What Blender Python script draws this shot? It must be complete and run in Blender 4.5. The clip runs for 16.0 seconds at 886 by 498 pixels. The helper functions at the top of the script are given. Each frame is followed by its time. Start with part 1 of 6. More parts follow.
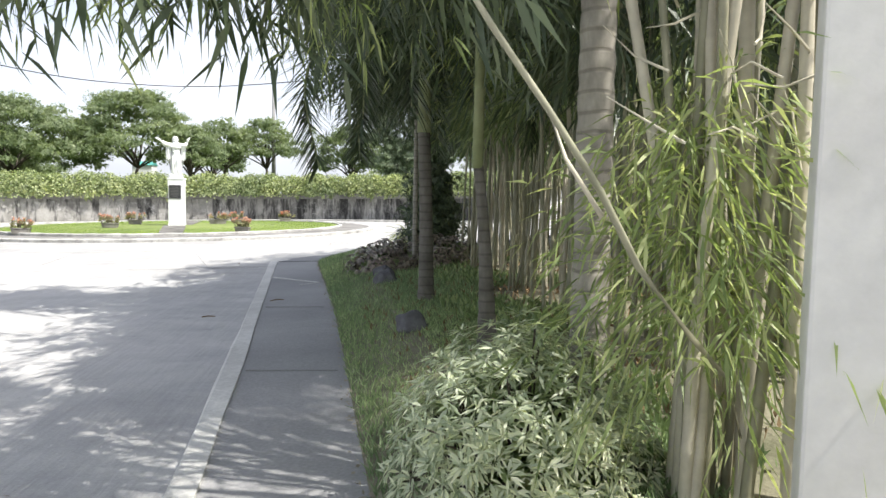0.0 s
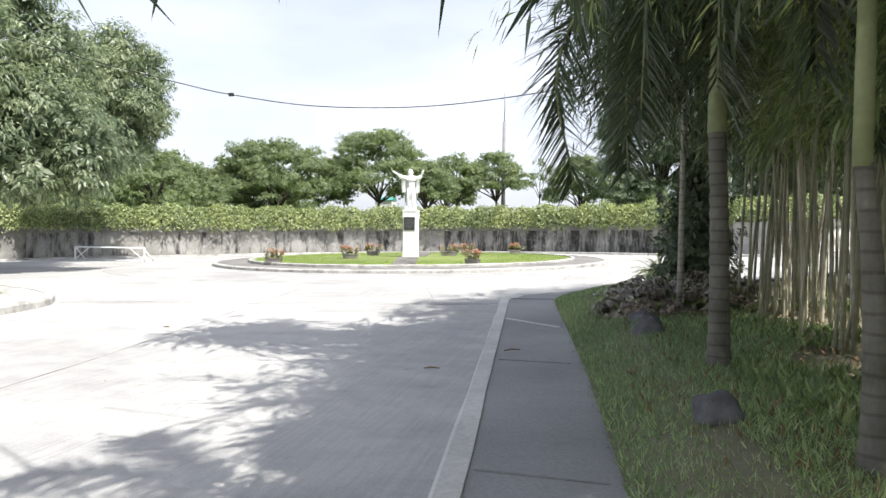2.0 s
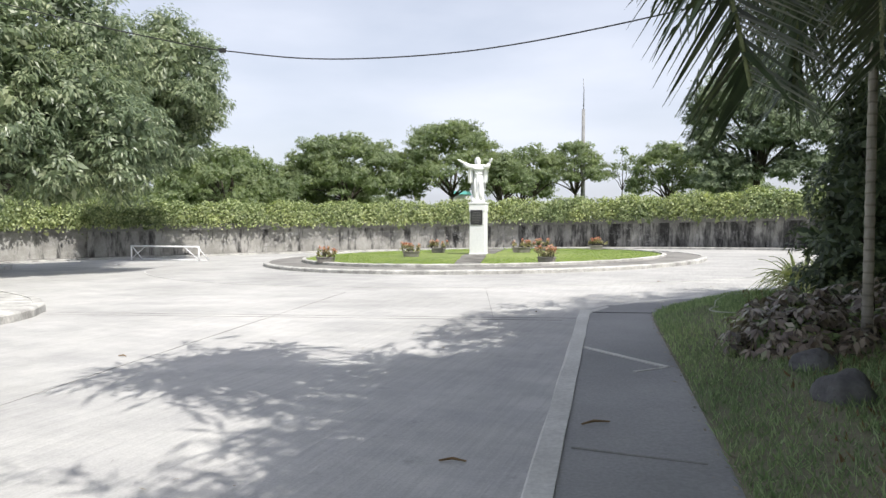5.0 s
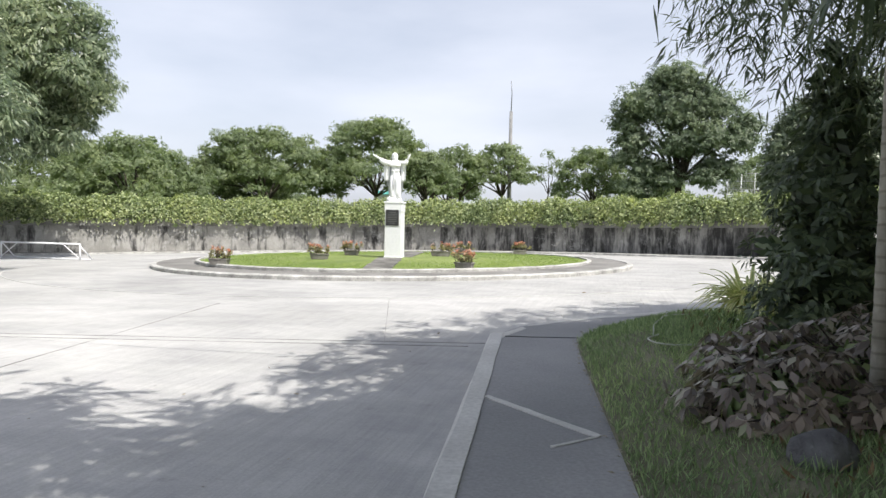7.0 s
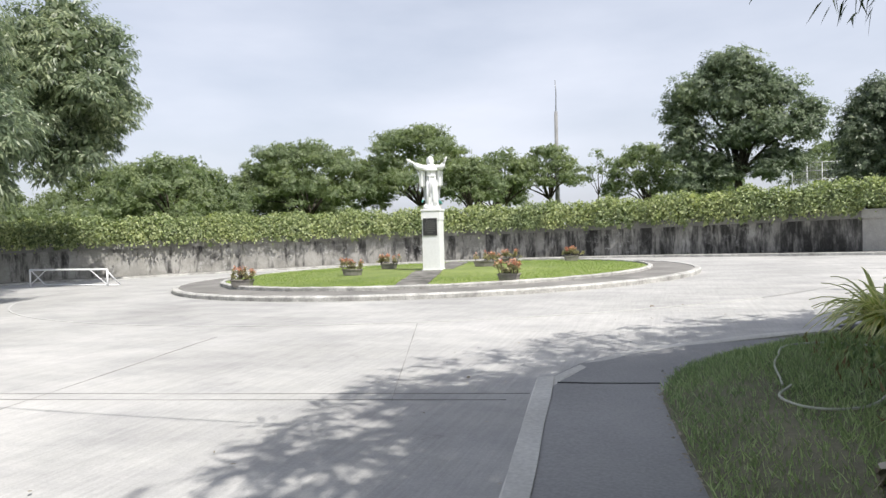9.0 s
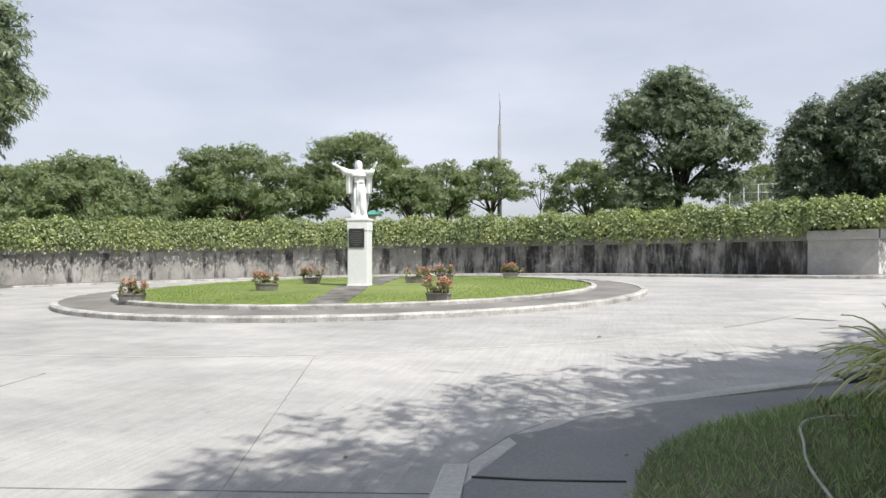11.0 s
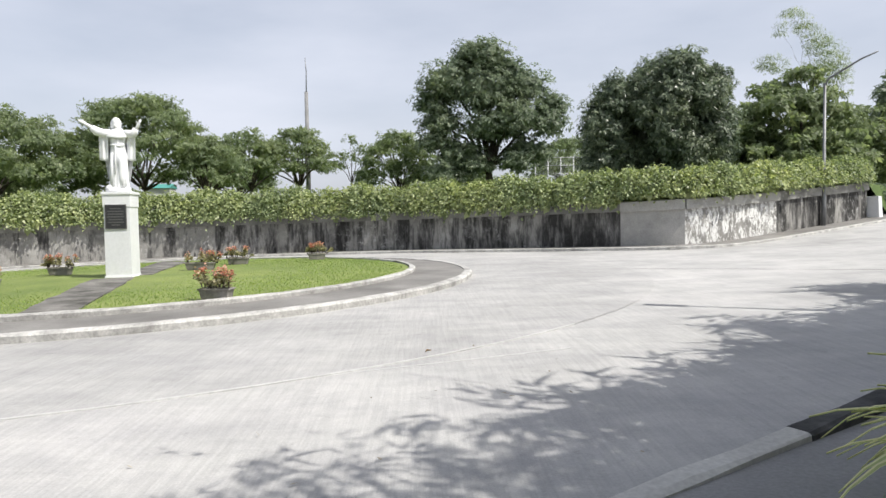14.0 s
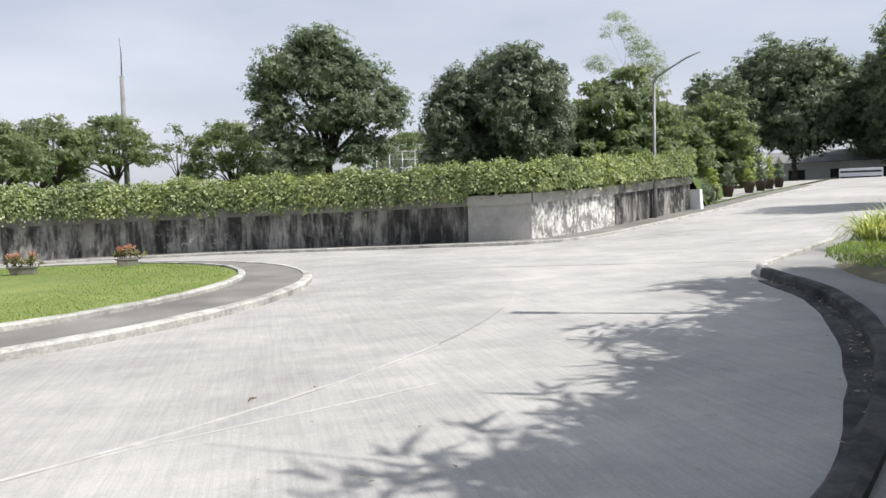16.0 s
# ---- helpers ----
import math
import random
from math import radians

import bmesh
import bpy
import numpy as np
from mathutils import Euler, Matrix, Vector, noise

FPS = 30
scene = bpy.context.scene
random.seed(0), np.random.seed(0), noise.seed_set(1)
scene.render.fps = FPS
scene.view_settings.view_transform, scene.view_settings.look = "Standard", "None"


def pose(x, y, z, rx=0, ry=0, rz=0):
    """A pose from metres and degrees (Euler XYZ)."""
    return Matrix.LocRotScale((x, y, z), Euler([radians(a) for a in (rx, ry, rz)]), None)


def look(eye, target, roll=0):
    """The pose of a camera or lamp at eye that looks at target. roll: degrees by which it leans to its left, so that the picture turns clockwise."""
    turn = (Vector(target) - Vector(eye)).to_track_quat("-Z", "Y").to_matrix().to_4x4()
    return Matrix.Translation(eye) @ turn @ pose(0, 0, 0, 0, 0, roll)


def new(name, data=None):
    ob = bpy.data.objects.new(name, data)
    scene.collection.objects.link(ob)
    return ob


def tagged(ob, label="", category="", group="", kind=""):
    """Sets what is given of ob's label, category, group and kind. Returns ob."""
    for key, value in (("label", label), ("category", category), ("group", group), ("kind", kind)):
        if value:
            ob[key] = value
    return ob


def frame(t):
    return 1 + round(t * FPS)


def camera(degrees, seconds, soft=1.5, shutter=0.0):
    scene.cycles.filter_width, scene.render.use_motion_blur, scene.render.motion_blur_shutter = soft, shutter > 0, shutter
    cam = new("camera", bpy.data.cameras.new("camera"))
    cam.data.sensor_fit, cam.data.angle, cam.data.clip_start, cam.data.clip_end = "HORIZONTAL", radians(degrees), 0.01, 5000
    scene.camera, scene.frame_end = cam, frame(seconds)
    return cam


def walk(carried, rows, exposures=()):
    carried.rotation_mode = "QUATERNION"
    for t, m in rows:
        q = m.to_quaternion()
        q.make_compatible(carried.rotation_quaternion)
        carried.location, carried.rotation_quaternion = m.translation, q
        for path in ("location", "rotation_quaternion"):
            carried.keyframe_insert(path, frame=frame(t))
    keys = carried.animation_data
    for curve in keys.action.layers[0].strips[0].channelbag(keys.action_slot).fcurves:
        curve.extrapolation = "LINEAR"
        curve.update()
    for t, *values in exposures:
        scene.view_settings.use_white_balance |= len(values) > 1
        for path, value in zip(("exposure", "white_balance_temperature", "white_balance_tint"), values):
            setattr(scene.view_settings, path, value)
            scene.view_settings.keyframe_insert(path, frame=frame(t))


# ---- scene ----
cam = camera(66.1, 16.0)
PATH = [
    (0, (8.995, -30.754, 1.536), (9.171, -28.767, 1.388), 1.0),
    (0.5, (8.964, -30.406, 1.498), (8.968, -28.412, 1.336), 1.8),
    (1, (8.896, -29.938, 1.505), (8.693, -27.954, 1.359), 1.3),
    (1.5, (8.763, -29.441, 1.499), (8.423, -27.474, 1.379), 0.6),
    (2, (8.624, -28.952, 1.473), (8.145, -27.011, 1.41), 0.7),
    (2.5, (8.481, -28.511, 1.501), (7.879, -26.605, 1.458), 0.5),
    (3, (8.378, -27.976, 1.476), (7.655, -26.111, 1.445), 0.1),
    (3.5, (8.288, -27.525, 1.487), (7.473, -25.699, 1.467), -0.2),
    (4, (8.229, -26.988, 1.475), (7.348, -25.192, 1.463), -0.3),
    (4.5, (8.18, -26.585, 1.433), (7.331, -24.774, 1.394), -0.1),
    (5, (8.193, -25.975, 1.426), (7.494, -24.103, 1.348), -0.0),
    (5.2, (8.2, -25.738, 1.452), (7.571, -23.842, 1.363), -0.1),
    (7.3, (7.995, -23.576, 1.425), (7.496, -21.64, 1.354), 1.2),
    (7.5, (7.954, -23.342, 1.436), (7.416, -21.417, 1.369), 0.8),
    (8, (7.824, -22.826, 1.424), (7.161, -20.939, 1.373), 0.0),
    (8.2, (7.815, -22.616, 1.448), (7.128, -20.738, 1.402), -1.2),
    (10.3, (7.597, -20.437, 1.408), (7.047, -18.515, 1.35), 0.1),
    (10.5, (7.601, -20.215, 1.419), (7.067, -18.288, 1.378), 0.2),
    (11, (7.539, -19.719, 1.426), (7.059, -17.778, 1.413), -0.0),
    (11.5, (7.482, -19.241, 1.418), (7.105, -17.277, 1.374), -0.3),
    (12, (7.47, -18.72, 1.427), (7.226, -16.736, 1.365), -0.3),
    (12.5, (7.402, -18.229, 1.458), (7.209, -16.239, 1.397), -0.1),
    (13, (7.362, -17.696, 1.487), (7.188, -15.705, 1.417), -0.2),
    (13.5, (7.329, -17.242, 1.509), (7.209, -15.247, 1.431), -0.5),
    (14, (7.333, -16.729, 1.507), (7.392, -14.733, 1.412), -0.9),
    (14.5, (7.337, -16.327, 1.496), (7.557, -14.344, 1.367), -1.3),
    (15, (7.279, -15.924, 1.523), (7.549, -13.947, 1.393), -0.8),
    (15.5, (7.349, -15.414, 1.525), (7.756, -13.46, 1.403), -0.9),
    (16, (7.494, -14.994, 1.544), (8.008, -13.066, 1.424), -1.5),
]
walk(cam, [(t, look(eye, target, roll)) for t, eye, target, roll in PATH],
     exposures=[(0.0, 0.68), (1.0, 0.66), (2.0, 0.6), (3.5, 0.32), (5.0, 0.28), (8.0, 0.26), (10.5, 0.08), (13.0, 0.06), (16.0, 0.04)])

# ---- world, sun, exposure ----
SUN_AZ = Vector((0.86, -0.51, 0)).normalized()
SUN_EL = radians(56)
world = bpy.data.worlds.new("sky")
scene.world = world
world.use_nodes = True
wn, wl = world.node_tree.nodes, world.node_tree.links
bg = wn["Background"]
sky = wn.new("ShaderNodeTexSky")
sky.sky_type = "NISHITA"
sky.sun_disc = False
sky.sun_elevation = SUN_EL
sky.sun_rotation = math.atan2(SUN_AZ.x, SUN_AZ.y)
sky.air_density, sky.dust_density, sky.ozone_density = 1.0, 3.0, 1.0
# thin high cloud over the blue
tc = wn.new("ShaderNodeTexCoord")
mp = wn.new("ShaderNodeMapping")
mp.inputs["Scale"].default_value = (1.2, 1.2, 4.0)
cn = wn.new("ShaderNodeTexNoise")
cn.inputs["Scale"].default_value = 1.6
cn.inputs["Detail"].default_value = 7
cr = wn.new("ShaderNodeValToRGB")
cr.color_ramp.elements[0].position, cr.color_ramp.elements[1].position = 0.3, 0.72
cr.color_ramp.elements[0].color, cr.color_ramp.elements[1].color = (0.45, 0.45, 0.45, 1), (0.85, 0.85, 0.85, 1)
cm = wn.new("ShaderNodeMixRGB")
cm.inputs[2].default_value = (7.6, 7.9, 8.9, 1)
wl.new(tc.outputs["Generated"], mp.inputs["Vector"])
wl.new(mp.outputs["Vector"], cn.inputs["Vector"])
wl.new(cn.outputs["Fac"], cr.inputs["Fac"])
sx = wn.new("ShaderNodeSeparateXYZ")
hz_ = wn.new("ShaderNodeMapRange")
hz_.inputs["From Min"].default_value, hz_.inputs["From Max"].default_value = 0.32, 0.85
hz_.inputs["To Min"].default_value, hz_.inputs["To Max"].default_value = 1.0, 0.46
cf = wn.new("ShaderNodeMath")
cf.operation = "MULTIPLY"
wl.new(tc.outputs["Generated"], sx.inputs[0])
wl.new(sx.outputs["Z"], hz_.inputs["Value"])
wl.new(cr.outputs["Color"], cf.inputs[0])
wl.new(hz_.outputs["Result"], cf.inputs[1])
wl.new(cf.outputs["Value"], cm.inputs[0])
wl.new(sky.outputs["Color"], cm.inputs[1])
wl.new(cm.outputs["Color"], bg.inputs["Color"])
bg.inputs["Strength"].default_value = 0.11
sun = new("sun", bpy.data.lights.new("sun", "SUN"))
sun.data.energy, sun.data.angle, sun.data.color = 5.0, radians(0.5), (1.0, 0.965, 0.91)
sun.matrix_world = look((0, 0, 30), Vector((0, 0, 30)) - (SUN_AZ * math.cos(SUN_EL) + Vector((0, 0, math.sin(SUN_EL)))))


# ---- materials ----
def nodes_of(name):
    m = bpy.data.materials.new(name)
    m.use_nodes = True
    return m, m.node_tree.nodes, m.node_tree.links


def noise_node(n, l, scale, detail=5, rough=0.6, stretch=(1, 1, 1), turn=0.0, coord="Object"):
    t = n.new("ShaderNodeTexCoord")
    mpn = n.new("ShaderNodeMapping")
    mpn.inputs["Scale"].default_value = stretch
    mpn.inputs["Rotation"].default_value = (0, 0, turn)
    x = n.new("ShaderNodeTexNoise")
    x.inputs["Scale"].default_value, x.inputs["Detail"].default_value = scale, detail
    x.inputs["Roughness"].default_value = rough
    l.new(t.outputs[coord], mpn.inputs["Vector"])
    l.new(mpn.outputs["Vector"], x.inputs["Vector"])
    return x


def ramp_node(n, l, src, stops):
    r = n.new("ShaderNodeValToRGB")
    e = r.color_ramp.elements
    while len(e) < len(stops):
        e.new(0.5)
    for k, (p, c) in enumerate(stops):
        e[k].position, e[k].color = p, (*c, 1)
    l.new(src, r.inputs["Fac"])
    return r


def mix_node(n, l, kind, fac, a, b):
    m = n.new("ShaderNodeMixRGB")
    m.blend_type = kind
    for slot, v in ((0, fac), (1, a), (2, b)):
        if isinstance(v, (int, float)):
            m.inputs[slot].default_value = v
        elif isinstance(v, tuple):
            m.inputs[slot].default_value = (*v, 1)
        else:
            l.new(v, m.inputs[slot])
    return m


def bump_node(n, l, src, strength, dist):
    b = n.new("ShaderNodeBump")
    b.inputs["Strength"].default_value, b.inputs["Distance"].default_value = strength, dist
    l.new(src, b.inputs["Height"])
    return b


def surface(name, dark, light, big=0.6, fine=30.0, rough=0.85, bump=0.4, depth=0.01, spec=0.3, metal=0.0, fine_mix=0.35):
    m, n, l = nodes_of(name)
    p = n["Principled BSDF"]
    a = noise_node(n, l, big)
    r = ramp_node(n, l, a.outputs["Fac"], [(0.32, dark), (0.68, light)])
    f = noise_node(n, l, fine, 4)
    fr = ramp_node(n, l, f.outputs["Fac"], [(0.3, (0.55, 0.55, 0.55)), (0.7, (1.25, 1.25, 1.25))])
    c = mix_node(n, l, "MULTIPLY", fine_mix, r.outputs["Color"], fr.outputs["Color"])
    l.new(c.outputs["Color"], p.inputs["Base Color"])
    l.new(bump_node(n, l, f.outputs["Fac"], bump, depth).outputs["Normal"], p.inputs["Normal"])
    p.inputs["Roughness"].default_value, p.inputs["Metallic"].default_value = rough, metal
    p.inputs["Specular IOR Level"].default_value = spec
    return m


def leaf_mat(name, stops, trans=0.3, rough=0.45, glow=1.9, cool=0.65):
    m, n, l = nodes_of(name)
    p = n["Principled BSDF"]
    g = n.new("ShaderNodeNewGeometry")
    r = ramp_node(n, l, g.outputs["Random Per Island"], stops)
    v = noise_node(n, l, 0.35, 3)
    vr = ramp_node(n, l, v.outputs["Fac"], [(0.35, (0.75, 0.8, 0.75)), (0.65, (1.2, 1.15, 1.0))])
    c = mix_node(n, l, "MULTIPLY", 0.8, r.outputs["Color"], vr.outputs["Color"])
    l.new(c.outputs["Color"], p.inputs["Base Color"])
    p.inputs["Roughness"].default_value = rough
    p.inputs["Specular IOR Level"].default_value = 0.5
    t = n.new("ShaderNodeBsdfTranslucent")
    tcol = mix_node(n, l, "MULTIPLY", 1.0, c.outputs["Color"], (glow, glow * 1.02, glow * cool))
    l.new(tcol.outputs["Color"], t.inputs["Color"])
    s = n.new("ShaderNodeMixShader")
    s.inputs[0].default_value = trans
    l.new(p.outputs["BSDF"], s.inputs[1])
    l.new(t.outputs["BSDF"], s.inputs[2])
    l.new(s.outputs["Shader"], n["Material Output"].inputs["Surface"])
    return m


def concrete_road(name="concrete_road", tone=1.0):
    m, n, l = nodes_of(name)
    p = n["Principled BSDF"]
    a = noise_node(n, l, 0.22, 6, 0.65)
    r = ramp_node(n, l, a.outputs["Fac"], [(0.3, (0.34 * tone, 0.335 * tone, 0.326 * tone)), (0.5, (0.43 * tone, 0.425 * tone, 0.415 * tone)), (0.7, (0.52 * tone, 0.51 * tone, 0.498 * tone))])
    s = noise_node(n, l, 1.1, 6, 0.7, (0.8, 1.5, 1), 0.9)
    sr = ramp_node(n, l, s.outputs["Fac"], [(0.35, (0.82, 0.82, 0.83)), (0.62, (1.08, 1.08, 1.06))])
    c = mix_node(n, l, "MULTIPLY", 0.8, r.outputs["Color"], sr.outputs["Color"])
    b = noise_node(n, l, 24, 3, 0.7, (1.0, 0.045, 1))
    br = ramp_node(n, l, b.outputs["Fac"], [(0.38, (0.8, 0.8, 0.8)), (0.6, (1.1, 1.1, 1.1))])
    c2 = mix_node(n, l, "MULTIPLY", 0.36, c.outputs["Color"], br.outputs["Color"])
    f = noise_node(n, l, 60, 3)
    fr = ramp_node(n, l, f.outputs["Fac"], [(0.3, (0.8, 0.8, 0.8)), (0.7, (1.1, 1.1, 1.1))])
    c3 = mix_node(n, l, "MULTIPLY", 0.6, c2.outputs["Color"], fr.outputs["Color"])
    # drip and tyre stains in small scattered patches
    q = noise_node(n, l, 3.2, 8, 0.75)
    qr = ramp_node(n, l, q.outputs["Fac"], [(0.28, (0.68, 0.675, 0.67)), (0.4, (1, 1, 1))])
    c3 = mix_node(n, l, "MULTIPLY", 0.8, c3.outputs["Color"], qr.outputs["Color"])
    l.new(c3.outputs["Color"], p.inputs["Base Color"])
    l.new(bump_node(n, l, b.outputs["Fac"], 0.45, 0.01).outputs["Normal"], p.inputs["Normal"])
    p.inputs["Roughness"].default_value, p.inputs["Specular IOR Level"].default_value = 0.8, 0.3
    return m


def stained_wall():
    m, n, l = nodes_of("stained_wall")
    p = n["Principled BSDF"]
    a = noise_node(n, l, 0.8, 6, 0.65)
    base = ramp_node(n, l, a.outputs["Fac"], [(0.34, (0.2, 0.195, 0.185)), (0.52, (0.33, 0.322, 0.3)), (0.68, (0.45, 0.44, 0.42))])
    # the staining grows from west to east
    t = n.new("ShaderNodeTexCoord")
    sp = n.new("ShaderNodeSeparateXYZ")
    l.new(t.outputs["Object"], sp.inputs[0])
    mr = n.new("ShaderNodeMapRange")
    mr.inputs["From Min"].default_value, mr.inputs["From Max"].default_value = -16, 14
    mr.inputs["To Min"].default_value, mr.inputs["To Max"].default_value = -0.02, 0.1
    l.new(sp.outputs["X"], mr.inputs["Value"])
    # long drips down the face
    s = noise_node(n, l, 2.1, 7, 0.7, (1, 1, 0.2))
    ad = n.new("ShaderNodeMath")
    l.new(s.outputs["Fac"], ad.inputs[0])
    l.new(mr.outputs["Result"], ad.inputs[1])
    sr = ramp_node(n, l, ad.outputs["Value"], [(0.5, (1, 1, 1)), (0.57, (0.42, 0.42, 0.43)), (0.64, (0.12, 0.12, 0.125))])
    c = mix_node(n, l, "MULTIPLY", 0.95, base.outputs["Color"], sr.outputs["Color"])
    # patches where the plaster has flaked in plates
    w = noise_node(n, l, 3.6, 7, 0.75, (1, 1, 0.8))
    wr = ramp_node(n, l, w.outputs["Fac"], [(0.52, (0, 0, 0)), (0.6, (1, 1, 1))])
    v = n.new("ShaderNodeTexVoronoi")
    v.feature = "DISTANCE_TO_EDGE"
    v.inputs["Scale"].default_value = 3.2
    l.new(t.outputs["Object"], v.inputs["Vector"])
    vr = ramp_node(n, l, v.outputs["Distance"], [(0.02, (0.25, 0.25, 0.25)), (0.1, (1, 1, 1))])
    region = noise_node(n, l, 0.3, 3)
    rr = ramp_node(n, l, region.outputs["Fac"], [(0.45, (0.05, 0.05, 0.05)), (0.62, (0.75, 0.75, 0.75))])
    wm = mix_node(n, l, "MULTIPLY", 1.0, wr.outputs["Color"], rr.outputs["Color"])
    wm2 = mix_node(n, l, "MULTIPLY", 1.0, wm.outputs["Color"], vr.outputs["Color"])
    c2 = mix_node(n, l, "MIX", wm2.outputs["Color"], c.outputs["Color"], (0.5, 0.495, 0.48))
    f = noise_node(n, l, 40, 4)
    fr = ramp_node(n, l, f.outputs["Fac"], [(0.3, (0.7, 0.7, 0.7)), (0.7, (1.15, 1.15, 1.15))])
    c3 = mix_node(n, l, "MULTIPLY", 0.6, c2.outputs["Color"], fr.outputs["Color"])
    l.new(c3.outputs["Color"], p.inputs["Base Color"])
    l.new(bump_node(n, l, w.outputs["Fac"], 0.9, 0.03).outputs["Normal"], p.inputs["Normal"])
    p.inputs["Roughness"].default_value = 0.95
    p.inputs["Specular IOR Level"].default_value = 0.2
    return m


def flaking_wall():
    m, n, l = nodes_of("flaking_wall")
    p = n["Principled BSDF"]
    a = noise_node(n, l, 1.2, 5)
    base = ramp_node(n, l, a.outputs["Fac"], [(0.3, (0.16, 0.155, 0.145)), (0.7, (0.34, 0.33, 0.31))])
    w = noise_node(n, l, 5.5, 6, 0.8, (1, 1, 0.45))
    wr = ramp_node(n, l, w.outputs["Fac"], [(0.48, (0, 0, 0)), (0.53, (1, 1, 1))])
    c = mix_node(n, l, "MIX", wr.outputs["Color"], base.outputs["Color"], (0.72, 0.72, 0.7))
    l.new(c.outputs["Color"], p.inputs["Base Color"])
    l.new(bump_node(n, l, w.outputs["Fac"], 0.6, 0.02).outputs["Normal"], p.inputs["Normal"])
    p.inputs["Roughness"].default_value = 0.9
    return m


M_FLAKE = flaking_wall()
M_PANEL = surface("bare_plaster", (0.33, 0.325, 0.31), (0.47, 0.46, 0.44), 1.4, 22, 0.95, 0.4)
M_ROAD = concrete_road()
M_LANE = concrete_road("lane_concrete", 0.94)
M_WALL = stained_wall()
M_PATH = surface("mossy_path", (0.06, 0.058, 0.05), (0.25, 0.24, 0.22), 1.8, 25, 0.92, 0.6, 0.012, 0.3, 0, 0.6)
M_KERB = surface("kerb_concrete", (0.28, 0.275, 0.26), (0.62, 0.61, 0.58), 2.4, 22, 0.9, 0.7, 0.012, 0.3, 0, 0.6)
# grime and the shade along the kerb both put into one dark colour
M_GRIME_SHADE = surface("grime_and_shade", (0.03, 0.031, 0.033), (0.12, 0.119, 0.115), 2.2, 12, 0.9, 0.7, 0.015, 0.3, 0, 0.7)
M_SIDEWALK = surface("sidewalk_concrete", (0.25, 0.25, 0.25), (0.37, 0.365, 0.36), 0.5, 45, 0.88, 0.4, 0.006)
M_RINGWALK = surface("ring_walk_concrete", (0.15, 0.145, 0.135), (0.27, 0.26, 0.245), 0.7, 40, 0.9, 0.4, 0.006)
M_JOINT = surface("joint_filler", (0.2, 0.2, 0.19), (0.3, 0.295, 0.28), 2, 30)
M_PALE = surface("pale_joint", (0.5, 0.49, 0.46), (0.66, 0.65, 0.61), 1.5, 30)
M_RINGJOINT = surface("ring_joint", (0.43, 0.428, 0.42), (0.54, 0.535, 0.52), 0.8, 12)
M_SOIL = surface("lawn_soil", (0.13, 0.13, 0.08), (0.26, 0.24, 0.17), 0.8, 20, 0.95, 0.7, 0.03)
M_LAWN = surface("bright_lawn", (0.14, 0.19, 0.055), (0.24, 0.285, 0.09), 0.5, 25, 0.9, 0.8, 0.03)
M_FIELD = surface("field_grass", (0.06, 0.1, 0.025), (0.11, 0.15, 0.045), 0.05, 3, 0.95, 0.5, 0.05)
M_WHITE = surface("white_paint", (0.72, 0.73, 0.745), (0.81, 0.815, 0.825), 1.2, 18, 0.6, 0.15, 0.004, 0.3, 0, 0.12)
M_STATUE = surface("white_statue", (0.75, 0.76, 0.775), (0.83, 0.835, 0.84), 2.0, 25, 0.5, 0.1, 0.003, 0.35, 0, 0.1)
M_PILLAR = surface("pillar_paint", (0.66, 0.64, 0.6), (0.76, 0.745, 0.7), 1.6, 14, 0.75, 0.25, 0.004, 0.3, 0, 0.15)
M_GREYWALL = surface("grey_plaster", (0.24, 0.24, 0.22), (0.36, 0.36, 0.33), 0.7, 20)
M_COPING = surface("coping_concrete", (0.15, 0.148, 0.14), (0.32, 0.315, 0.3), 0.9, 18, 0.95, 0.5)
M_BLACK = surface("dark_plaque", (0.02, 0.02, 0.022), (0.035, 0.035, 0.038), 3, 40, 0.35, 0.1, 0.002, 0.5)
M_BARS = surface("plaque_letters", (0.1, 0.1, 0.1), (0.14, 0.14, 0.135), 3, 40, 0.5, 0.1)
M_BARK = surface("tree_bark", (0.05, 0.042, 0.033), (0.13, 0.11, 0.09), 2.0, 18, 0.95, 0.9, 0.03)


